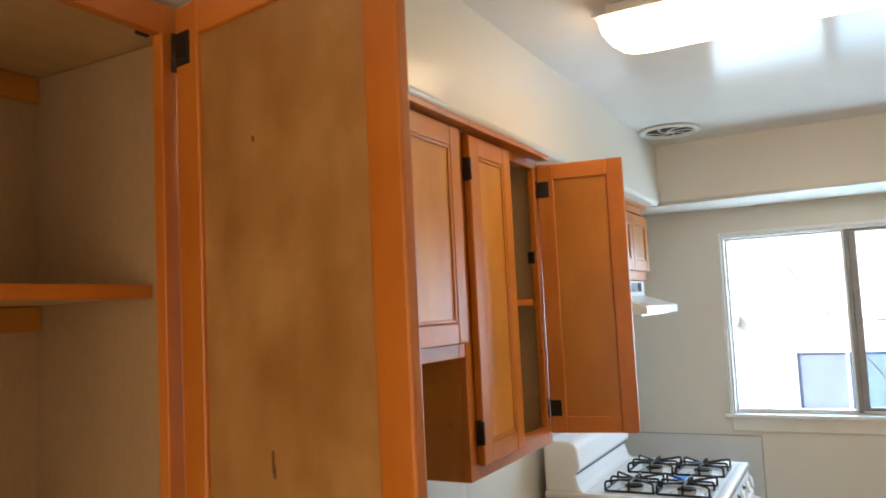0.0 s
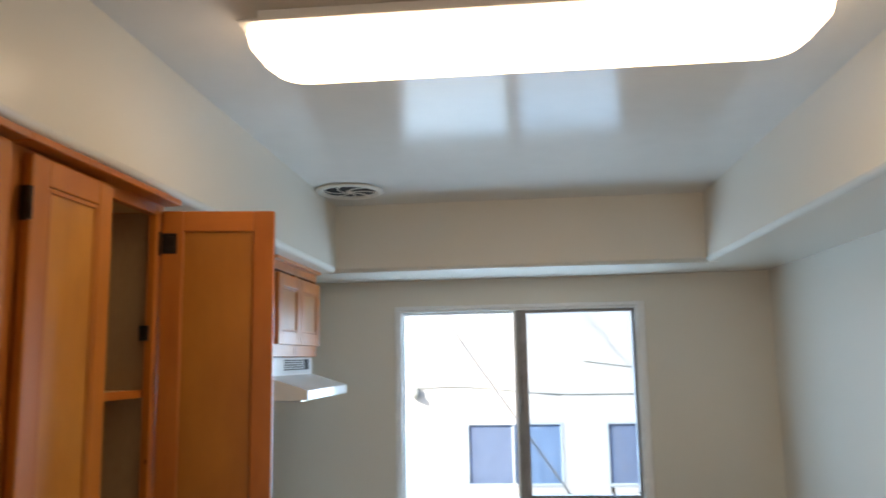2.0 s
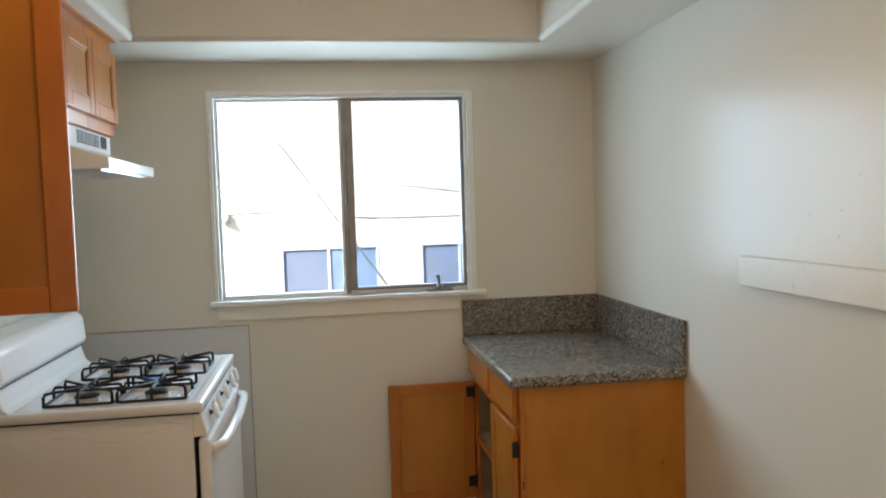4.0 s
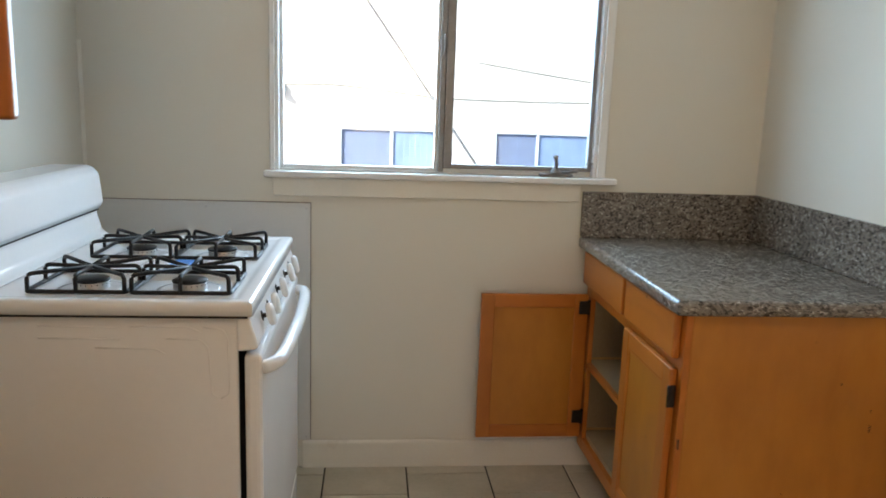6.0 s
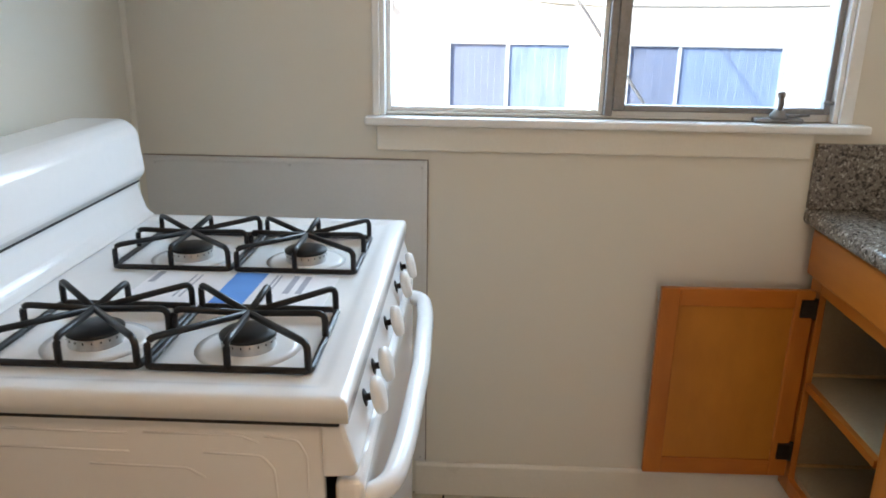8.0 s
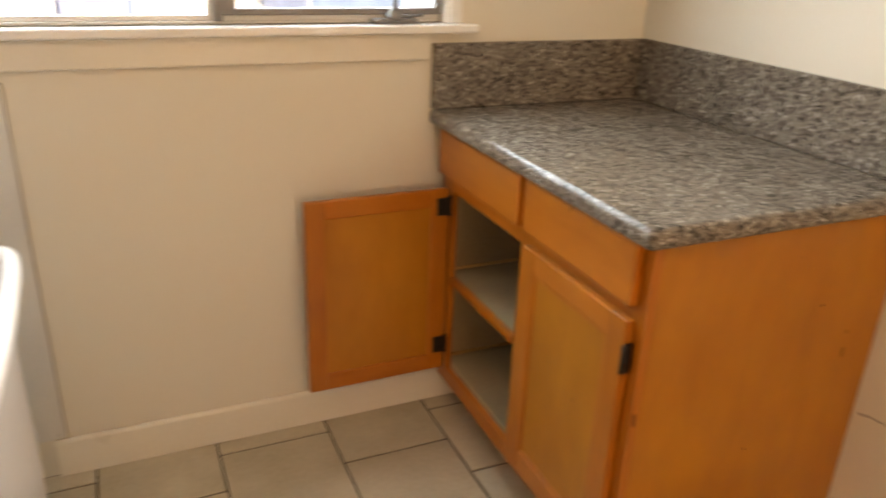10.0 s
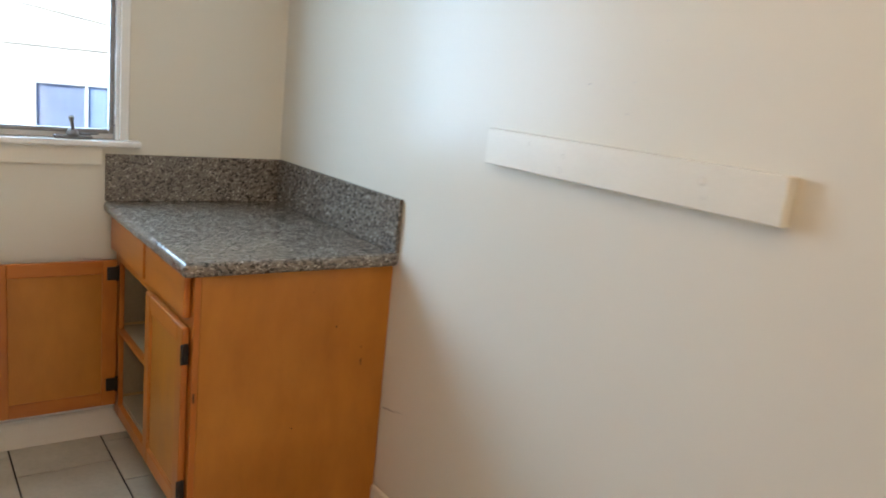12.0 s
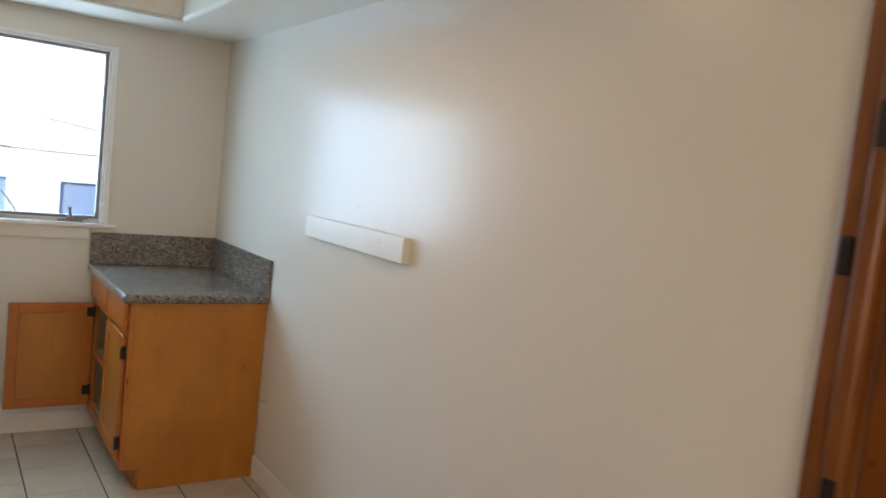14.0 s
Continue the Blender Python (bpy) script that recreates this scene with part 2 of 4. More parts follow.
GREY = surface("grey_ink", (0.34, 0.34, 0.4), (0.42, 0.42, 0.48), rough=0.5, scale=20, bump=0.0)
STUCCO = surface("painted_stucco", (0.50, 0.49, 0.465), (0.56, 0.55, 0.525), rough=0.85, scale=2.5, bump=0.3, fine=140, distance=0.01)
CONCRETE = surface("concrete", (0.22, 0.21, 0.2), (0.34, 0.33, 0.31), rough=0.85, scale=2, bump=0.25, distance=0.01)
ROOFING = surface("roofing", (0.1, 0.1, 0.1), (0.17, 0.165, 0.16), rough=0.9, scale=5, bump=0.3)
BLIND = surface("blind_slat", (0.37, 0.38, 0.41), (0.48, 0.49, 0.53), rough=0.6, scale=8, bump=0.05)
CURTAIN = surface("curtain_cloth", (0.40, 0.49, 0.56), (0.66, 0.75, 0.8), rough=0.8, scale=12, stretch=(1, 1, 0.2), bump=0.1)
FARFRAME = surface("aluminium_frame", (0.42, 0.48, 0.5), (0.52, 0.58, 0.6), rough=0.45, metal=0.1, scale=8, bump=0.03)
CABLE = surface("cable_sheath", (0.27, 0.285, 0.27), (0.35, 0.37, 0.35), rough=0.6, scale=20, bump=0.05)
STEEL = surface("galvanised_wire", (0.3, 0.3, 0.3), (0.4, 0.4, 0.4), rough=0.5, metal=0.1, scale=20, bump=0.05)
LENS = lamp_material("lamp_lens", (1.0, 0.76, 0.5), LAMP_GLOW)
GLASS = glass("window_glass", (0.97, 0.985, 0.98))
OLDGLASS = glass("aged_window_glass", (0.79, 0.84, 0.87))
WHITE = surface("white_gloss_paint", (0.8, 0.8, 0.78), (0.86, 0.86, 0.84), rough=0.25, scale=6, bump=0.04)
FARGLASS = glass("tinted_pane", (0.7, 0.8, 0.94), 0.02)

# ---- building helpers ----
ORIGIN = {}


def box(bm, a, b, bevel=0.0, m=None, seg=2):
    """A box between two corners, with rounded edges, moved by m."""
    lo = [min(p, q) for p, q in zip(a, b)]
    hi = [max(p, q) for p, q in zip(a, b)]
    made = bmesh.ops.create_cube(bm, size=1.0, matrix=Matrix.LocRotScale([(p + q) / 2 for p, q in zip(lo, hi)], None, [q - p for p, q in zip(lo, hi)]))
    vs = made["verts"]
    if bevel > 0:
        es = list({e for v in vs for e in v.link_edges})
        res = bmesh.ops.bevel(bm, geom=es, offset=bevel, segments=seg, profile=0.5, affect="EDGES")
        vs = list({v for f in res["faces"] for v in f.verts} | {v for v in vs if v.is_valid})
        vs = list({w for v in vs for f in v.link_faces for w in f.verts})
    if m is not None:
        bmesh.ops.transform(bm, matrix=m, verts=vs)
    return bm


def tube(bm, pts, r, n=8, closed=False):
    """A round rod along a line of points."""
    pts = [Vector(p) for p in pts]
    rings, count = [], len(pts)
    for i, p in enumerate(pts):
        if closed:
            d = (pts[(i + 1) % count] - pts[i - 1]).normalized()
        else:
            d = (pts[min(i + 1, count - 1)] - pts[max(i - 1, 0)]).normalized()
        u = d.cross(Vector((0, 0, 1)) if abs(d.z) < 0.9 else Vector((1, 0, 0))).normalized()
        w = d.cross(u)
        rings.append([bm.verts.new(p + r * (u * math.cos(a) + w * math.sin(a))) for a in (2 * math.pi * k / n for k in range(n))])
    for i in range(count if closed else count - 1):
        q, s = rings[i], rings[(i + 1) % count]
        for k in range(n):
            bm.faces.new((q[k], q[(k + 1) % n], s[(k + 1) % n], s[k])).smooth = True
    if not closed:
        bm.faces.new(rings[0][::-1]), bm.faces.new(rings[-1])
    return bm


def rounded(pts, r, n=4):
    """A line of points with its inner corners rounded."""
    pts = [Vector(p) for p in pts]
    out = [pts[0]]
    for a, b, c in zip(pts, pts[1:], pts[2:]):
        p, q = b + (a - b).normalized() * r, b + (c - b).normalized() * r
        out += [(p * (1 - s) + b * s) * (1 - s) + (b * (1 - s) + q * s) * s for s in (k / n for k in range(n + 1))]
    return out + [pts[-1]]


def lathe(bm, profile, m, n=24):
    """A turned body: (radius, height) pairs round z, moved by m."""
    rings = []
    for r, h in profile:
        rings.append([bm.verts.new(m @ Vector((r * math.cos(2 * math.pi * k / n), r * math.sin(2 * math.pi * k / n), h))) for k in range(n)])
    for a, b in zip(rings, rings[1:]):
        for k in range(n):
            bm.faces.new((a[k], a[(k + 1) % n], b[(k + 1) % n], b[k])).smooth = True
    bm.faces.new(rings[0][::-1]), bm.faces.new(rings[-1])
    return bm


def extrude(bm, outline, lo, hi, axis="y", bevel=0.0, seg=2):
    """A flat outline pushed along an axis. The outline gives the other two coordinates in order."""
    def place(p, v):
        return {"x": (v, *p), "y": (p[0], v, p[1]), "z": (*p, v)}[axis]
    a = [bm.verts.new(place(p, lo)) for p in outline]
    b = [bm.verts.new(place(p, hi)) for p in outline]
    fs = [bm.faces.new(a), bm.faces.new(b[::-1])]
    for i in range(len(a)):
        j = (i + 1) % len(a)
        fs.append(bm.faces.new((a[i], b[i], b[j], a[j])))
    bmesh.ops.recalc_face_normals(bm, faces=fs)
    if bevel:
        bmesh.ops.bevel(bm, geom=list({e for f in fs for e in f.edges}), offset=bevel, segments=seg, profile=0.5, affect="EDGES")
    return bm


def fresh():
    return bmesh.new()


def thing(name, at, label, category, group="", kind=""):
    ob = new(name)
    ob.empty_display_size = 0.05
    ob.location = at
    ORIGIN[ob] = Vector(at)
    return tagged(ob, label, category, group, kind)


def finish(name, bm, mat, shift):
    bmesh.ops.translate(bm, vec=-shift, verts=bm.verts)
    bmesh.ops.recalc_face_normals(bm, faces=bm.faces)
    me = bpy.data.meshes.new(name)
    bm.to_mesh(me)
    bm.free()
    me.materials.append(mat)
    return new(name, me)


def part(name, bm, mat, parent, label=""):
    """Links a bmesh, drawn in the place's metres, as one mesh under a thing or a part."""
    ob = finish(name, bm, mat, ORIGIN[parent])
    ob.parent = parent
    ORIGIN[ob] = ORIGIN[parent]
    return tagged(ob, label)


def solid(name, bm, mat, at, label, category, group="", kind=""):
    """A thing that is one mesh."""
    ob = finish(name, bm, mat, Vector(at))
    ob.location = at
    ORIGIN[ob] = Vector(at)
    return tagged(ob, label, category, group, kind)


def setting(name, bm, mat, label, category="structure"):
    return solid(name, bm, mat, (0, 0, 0), label, category, kind="structure")


# ---- the room ----
W, E_, N, S = -0.885, 1.515, 4.435, -1.9      # inner faces of the walls
CZ, SZ, T = 2.47, 2.176, 0.14                  # ceiling, soffit's underside, wall thickness
WX0, WX1, WZ0, WZ1 = -0.243, 0.902, 1.118, 2.03  # window opening
DY0, DY1, DZ = -0.068, 0.752, 2.04                # door opening in the east wall

bm = fresh()
box(bm, (W - T, S - T, 0), (W, N + T, CZ + 0.15))
setting("wall_west", bm, WALL, "cream semi-gloss painted plaster wall behind the cabinets and stove", "wall")
bm = fresh()
for a, b in (((E_, DY1, 0), (E_ + T, N + T, CZ + 0.15)), ((E_, S - T, 0), (E_ + T, DY0, CZ + 0.15)), ((E_, DY0, DZ), (E_ + T, DY1, CZ + 0.15))):
    box(bm, a, b)
wall_e = setting("wall_east", bm, WALL, "long bare cream semi-gloss painted wall reflecting the window", "wall")
bm = fresh()
for a, b in (((W, N, 0), (WX0, N + T, CZ + 0.15)), ((WX1, N, 0), (E_, N + T, CZ + 0.15)), ((WX0, N, 0), (WX1, N + T, WZ0)), ((WX0, N, WZ1), (WX1, N + T, CZ + 0.15))):
    box(bm, a, b)
setting("wall_north", bm, WALL, "cream painted end wall with a wide window", "wall")
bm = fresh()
GX0, GX1, GZ0, GZ1 = -0.6, 1.2, 0.98, 2.06   # unseen window in the south wall, added to let in fill light
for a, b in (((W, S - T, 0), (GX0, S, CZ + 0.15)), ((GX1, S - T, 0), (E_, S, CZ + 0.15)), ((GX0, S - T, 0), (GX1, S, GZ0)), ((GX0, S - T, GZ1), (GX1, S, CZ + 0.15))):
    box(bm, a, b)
setting("wall_south", bm, WALL, "plain cream painted wall, out of view, with an added window", "wall")
bm = fresh()
box(bm, (W, S, CZ), (E_, N, CZ + 0.15))
setting("ceiling", bm, CEIL, "glossy off-white painted flat kitchen ceiling", "ceiling")
bm = fresh()
box(bm, (W - T, S - T, CZ + 0.151), (E_ + T, N + T, CZ + 0.3))
setting("roof_slab", bm, ROOFING, "dark flat roof covering over the room", "roof")
SW, SE, SN = -0.45, 1.130, 3.998
EASE = [(0.018 * (1 - math.sin(radians(a))), 0.018 * (1 - math.cos(radians(a)))) for a in range(0, 91, 15)]   # eased plaster edge


def soffit(axis, wall, edge, end0, end1):
    """A boxed soffit from a wall out to an edge, whose lower corner is eased."""
    bm = fresh()
    way = 1 if edge > wall else -1
    extrude(bm, [(wall, CZ), (wall, SZ)] + [(edge - way * a, SZ + b) for a, b in EASE] + [(edge, CZ)], end0, end1, axis)
    for f in bm.faces:
        f.smooth = len(f.verts) == 4 and f.calc_area() < 0.1
    return bm


bm = soffit("y", W, SW, S, N)
setting("soffit_west", bm, WALL, "cream painted boxed soffit above the wall cabinets", "soffit")
bm = soffit("y", E_, SE, S, N)
setting("soffit_east", bm, WALL, "cream painted boxed soffit along the bare wall", "soffit")
bm = soffit("x", N, SN, SW - 0.05, SE + 0.05)
bmesh.ops.translate(bm, vec=(0, 0, -0.003), verts=[v for v in bm.verts if v.co.z < CZ - 0.01])
setting("soffit_north", bm, WALL, "cream painted boxed soffit above the window", "soffit")


def skirting(name, outline, lo, hi, axis):
    bm = fresh()
    extrude(bm, outline, lo, hi, axis, 0.003)
    return setting(name, bm, TRIM, "cream painted wooden baseboard along the wall", "baseboard")


skirting("baseboard_north", [(N, 0), (N - 0.012, 0), (N - 0.012, 0.1), (N - 0.007, 0.108), (N, 0.108)], -0.15, 0.965, "x")
skirting("baseboard_east", [(E_, 0), (E_ - 0.012, 0), (E_ - 0.012, 0.1), (E_ - 0.007, 0.108), (E_, 0.108)], DY1 + 0.069, 3.525, "y")
skirting("baseboard_south", [(S, 0), (S + 0.012, 0), (S + 0.012, 0.1), (S + 0.007, 0.108), (S, 0.108)], W, E_, "x")

# ---- window ----
win = thing("window_1", ((WX0 + WX1) / 2, N, WZ0), "metal-framed two-part window in a white painted wooden casing", "window", kind="structure")
bm = fresh()
for a, b in (((WX0 - 0.018, N - 0.012, WZ0), (WX0, N, WZ1 + 0.018)), ((WX1, N - 0.012, WZ0), (WX1 + 0.032, N, WZ1 + 0.018)), ((WX0, N - 0.012, WZ1), (WX1, N, WZ1 + 0.018))):
    box(bm, a, b, 0.003)
part("casing", bm, WHITE, win, "white painted wooden casing")
bm = fresh()
box(bm, (WX0 - 0.037, N - 0.04, WZ0 - 0.022), (WX1 + 0.070, N + 0.03, WZ0), 0.006, seg=3)
part("window_sill", bm, WHITE, win, "white painted wooden sill")
bm = fresh()
box(bm, (WX0 - 0.009, N - 0.016, WZ0 - 0.088), (WX1 - 0.056, N, WZ0 - 0.023), 0.004)
part("apron", bm, TRIM, win)
bm = fresh()
for a, b in (((WX0, N, WZ0), (WX0 + 0.012, N + 0.1, WZ1)), ((WX1 - 0.012, N, WZ0), (WX1, N + 0.1, WZ1)), ((WX0 + 0.012, N, WZ1 - 0.012), (WX1 - 0.012, N + 0.1, WZ1)), ((WX0 + 0.012, N + 0.031, WZ0), (WX1 - 0.012, N + 0.1, WZ0 + 0.006))):
    box(bm, a, b, 0.002)
part("jamb", bm, WHITE, win)
MX = 0.348
bm = fresh()
box(bm, (MX - 0.022, N + 0.02, WZ0 + 0.006), (MX - 0.002, N + 0.07, WZ1 - 0.012), 0.003)
part("mullion", bm, SASH, win, "weathered grey metal mullion")


def sash(x0, x1, z0, z1, y, wl, w, mat, name, pane):
    bm = fresh()
    for a, b in (((x0, y, z0), (x0 + wl, y + 0.03, z1)), ((x1 - w, y, z0), (x1, y + 0.03, z1)), ((x0 + wl, y, z0), (x1 - w, y + 0.03, z0 + w)), ((x0 + wl, y, z1 - w), (x1 - w, y + 0.03, z1))):
        box(bm, a, b, 0.003)
    fr = part("sash_frame", bm, mat, win, name)
    bm = fresh()
    box(bm, (x0 + wl - 0.004, y + 0.013, z0 + w - 0.004), (x1 - w + 0.004, y + 0.017, z1 - w + 0.004))
    gl = part("pane", bm, pane, fr, "clear window pane")
    gl.visible_shadow = False
    return fr


sash(WX0 + 0.012, MX - 0.022, WZ0 + 0.006, WZ1 - 0.012, N + 0.045, 0.012, 0.012, WHITE, "white painted fixed light", GLASS)
sash(MX - 0.002, WX1 - 0.0125, WZ0 + 0.019, WZ1 - 0.0125, N + 0.022, 0.031, 0.015, SASH, "grey metal casement sash", OLDGLASS)
bm = fresh()
box(bm, (MX - 0.002, N + 0.031, WZ0 + 0.0062), (WX1 - 0.0125, N + 0.07, WZ0 + 0.0188), 0.002)
part("sash_rail", bm, WHITE, win)
bm = fresh()
box(bm, (MX - 0.014, N + 0.004, 1.53), (MX - 0.004, N + 0.022, 1.60), 0.003)
box(bm, (MX - 0.013, N - 0.012, 1.585), (MX - 0.006, N + 0.006, 1.6), 0.002)
box(bm, (MX - 0.012, N - 0.014, 1.545), (MX - 0.007, N - 0.008, 1.6), 0.002)
part("sash_latch", bm, SASH, win, "grey metal casement latch")
bm = fresh()
box(bm, (0.695, N - 0.014, WZ0 + 0.001), (0.815, N + 0.02, WZ0 + 0.012), 0.004)
tube(bm, [(0.77, N - 0.004, WZ0 + 0.018), (0.80, N + 0.0, WZ0 + 0.017), (0.838, N + 0.02, WZ0 + 0.018)], 0.004)
base = part("crank_base", bm, SASH, win, "dark worn metal crank base")
bm = fresh()
lathe(bm, [(0.02, 0), (0.02, 0.01), (0.013, 0.02), (0.009, 0.024)], pose(0.752, N - 0.006, WZ0 + 0.011), 16)
tube(bm, rounded([(0.752, N - 0.006, WZ0 + 0.03), (0.75, N - 0.02, WZ0 + 0.042), (0.745, N - 0.03, WZ0 + 0.064), (0.744, N - 0.03, WZ0 + 0.068)], 0.006), 0.0065)
part("crank_handle", bm, SASH, base, "grey metal casement crank")
bm = fresh()
lathe(bm, [(0.005, 0), (0.0095, 0.003), (0.0095, 0.012), (0.005, 0.016)], pose(0.744, N - 0.03, WZ0 + 0.064), 12)
part("knob", bm, SASH, base, "dark crank knob")
bm = fresh()
tube(bm, [(WX1 - 0.034, N + 0.016, WZ0 + 0.05), (WX1 - 0.012, N + 0.006, WZ0 + 0.05)], 0.004)
lathe(bm, [(0.006, 0), (0.006, 0.006)], pose(WX1 - 0.02, N + 0.012, WZ0 + 0.045), 10)
part("hinge_pin", bm, SASH, win)

# unseen window, added so that outside light fills the south end
gw = thing("fill_window", ((GX0 + GX1) / 2, S, GZ0), "unseen white framed window added to let in fill light", "window", kind="structure")
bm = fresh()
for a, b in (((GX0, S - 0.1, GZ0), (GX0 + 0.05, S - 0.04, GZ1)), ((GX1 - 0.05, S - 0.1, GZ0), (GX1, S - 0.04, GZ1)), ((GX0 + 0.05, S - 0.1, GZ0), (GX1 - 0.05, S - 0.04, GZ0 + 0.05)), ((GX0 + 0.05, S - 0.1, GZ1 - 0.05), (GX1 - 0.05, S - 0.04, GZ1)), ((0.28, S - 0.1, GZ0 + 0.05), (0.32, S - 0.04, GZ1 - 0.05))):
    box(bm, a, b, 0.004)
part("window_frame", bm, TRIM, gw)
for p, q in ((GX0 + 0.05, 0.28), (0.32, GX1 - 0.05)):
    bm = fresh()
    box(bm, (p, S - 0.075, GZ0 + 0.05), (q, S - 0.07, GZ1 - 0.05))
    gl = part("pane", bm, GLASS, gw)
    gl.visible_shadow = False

# sheet metal guard on the wall beside the stove
bm = fresh()
box(bm, (W + 0.02, N - 0.005, 0.11), (-0.122, N, 1.003), 0.0015)
pan = solid("wall_panel", bm, PANEL, (-0.5, N, 0.11), "thin pale grey sheet panel screwed to the wall beside the stove", "wall panel")
for a, b in (((-0.134, N - 0.0085, 0.112), (-0.122, N - 0.0052, 1.003)), ((W + 0.02, N - 0.0085, 0.991), (-0.1345, N - 0.0052, 1.003))):
    bm = fresh()
    box(bm, a, b, 0.0012)
    part("edge_strip", bm, PANEL, pan)
for a, b in (((-0.1215, N - 0.006, 0.112), (-0.1185, N, 1.006)), ((W + 0.02, N - 0.006, 1.0035), (-0.122, N, 1.0065))):
    bm = fresh()
    box(bm, a, b)
    part("caulk_line", bm, CAULK, pan, "thin darkened caulk line")
bm = fresh()
for x in (-0.135, -0.48, W + 0.05):
    for z in (0.125, 0.985):
        lathe(bm, [(0.004, 0), (0.003, 0.002)], Matrix.Translation((x, N - 0.0085, z)) @ pose(0, 0, 0, 90), 8)
part("screw", bm, ALU, pan)
bm = fresh()
extrude(bm, [(W, N), (W + 0.011, N), (W + 0.01, N - 0.005), (W + 0.005, N - 0.01), (W, N - 0.011)], 1.004, 1.53, "z", 0.001)
setting("trim_corner", bm, TRIM, "cream painted quarter-round bead in the wall corner", "trim")
# pale backing sheets on the west wall above the counter
for y0, y1 in ((1.09, 1.62), (1.625, 2.14), (2.145, 2.62)):
    bm = fresh()
    box(bm, (W, y0, 1.02), (W + 0.005, y1, 1.57 if y1 < 2 else 1.298), 0.0015)
    solid("splash_panel", bm, TRIM, (W, y0, 1.02), "cream painted backsplash sheet on the wall above the counter", "wall panel", "backsplash sheets")

# ---- ceiling fixtures ----
LX, LY = 0.374, 2.21
lamp = thing("ceiling_light", (LX, LY, CZ), "long fluorescent ceiling light with a glowing wraparound lens", "ceiling light")
bm = fresh()
box(bm, (LX - 0.53, LY - 0.09, CZ - 0.03), (LX + 0.53, LY + 0.09, CZ), 0.004)
part("housing", bm, ENAMEL, lamp, "white metal housing")
# plate added above the lens to keep its glow off the ceiling
bm = fresh()
box(bm, (LX - 0.56, LY - 0.117, CZ - 0.036), (LX + 0.56, LY + 0.117, CZ - 0.0302), 0.002)
part("housing_lip", bm, ENAMEL, lamp)
bm = fresh()
rows = []
for z, half_x, half_y, r in ((CZ - 0.0362, 0.55, 0.108, 0.05), (CZ - 0.044, 0.556, 0.113, 0.055), (CZ - 0.064, 0.552, 0.112, 0.06), (CZ - 0.085, 0.527, 0.096, 0.06), (CZ - 0.093, 0.49, 0.072, 0.05)):
    ring = []
    for cx, cy, a0 in ((1, 1, 0), (-1, 1, 90), (-1, -1, 180), (1, -1, 270)):
        for k in range(5):
            a = radians(a0 + k * 22.5)
            ring.append(bm.verts.new((LX + cx * (half_x - r) + r * math.cos(a), LY + cy * (half_y - r) + r * math.sin(a), z)))
    rows.append(ring)
for a, b in zip(rows, rows[1:]):
    for k in range(len(a)):
        bm.faces.new((a[k], a[(k + 1) % len(a)], b[(k + 1) % len(a)], b[k])).smooth = True
bm.faces.new(rows[-1]), bm.faces.new(rows[0][::-1])
part("lens", bm, LENS, lamp, "glowing white acrylic lens")

VX, VY, VR = -0.32, 3.69, 0.135
vent = thing("ceiling_vent", (VX, VY, CZ), "round white ceiling exhaust vent with curved blades", "ceiling vent")
bm = fresh()
lathe(bm, [(VR - 0.024, -0.002), (VR, -0.004), (VR, -0.008), (VR - 0.012, -0.014), (VR - 0.026, -0.012), (VR - 0.03, -0.002)], Matrix.Translation((VX, VY, CZ)), 40)
bm.faces.ensure_lookup_table()
for f in [f for f in bm.faces if len(f.verts) > 6]:
    bm.faces.remove(f)
part("rim", bm, TRIM, vent)
bm = fresh()
lathe(bm, [(VR - 0.026, -0.003), (VR - 0.027, -0.001)], Matrix.Translation((VX, VY, CZ)), 40)
part("opening", bm, DARK, vent, "dark vent opening")
for k in range(7):
    bm = fresh()
    a0 = 2 * math.pi * k / 7
    pts = [(VX + r * math.cos(a0 + 9.0 * r), VY + r * math.sin(a0 + 9.0 * r), CZ - 0.012) for r in (0.008, 0.04, 0.06, 0.08, 0.1, VR - 0.022)]
    for p, q in zip(pts, pts[1:]):
        d = (Vector(q) - Vector(p)).normalized()
        nrm = Vector((-d.y, d.x, 0)) * 0.003
        lo, hi = Vector((0, 0, -0.001)), Vector((0, 0, 0.001))
        vs = [bm.verts.new(Vector(v) + s * nrm + h) for v in (p, q) for s in (-1, 1) for h in (lo, hi)]
        for i in ((0, 1, 3, 2), (4, 6, 7, 5), (0, 4, 5, 1), (2, 3, 7, 6), (0, 2, 6, 4), (1, 5, 7, 3)):
            bm.faces.new([vs[j] for j in i])
    part("blade", bm, TRIM, vent)
bm = fresh()
lathe(bm, [(0.012, -0.004), (0.013, -0.011), (0.008, -0.015)], Matrix.Translation((VX, VY, CZ)), 20)
part("hub", bm, TRIM, vent)

# wooden ledger left on the east wall
bm = fresh()
box(bm, (1.484, 2.28, 1.241), (E_, 3.10, 1.331), 0.003)
ledger = solid("ledger_board", bm, TRIM, (E_, 2.7, 1.238), "cream painted wooden ledger board fixed to the bare wall", "board")
for y, z, rad in ((2.83, 1.262, 0.008), (2.825, 1.293, 0.006), (2.94, 1.31, 0.004), (2.45, 1.297, 0.009), (2.44, 1.268, 0.005)):
    bm = fresh()
    lathe(bm, [(rad, 0), (rad * 0.7, 0.0005), (rad * 0.3, 0.0008)], Matrix.Translation((1.484, y, z)) @ pose(0, 0, 0, 0, -90), 12)
    part("screw_patch", bm, TRIM, ledger, "painted-over screw head")

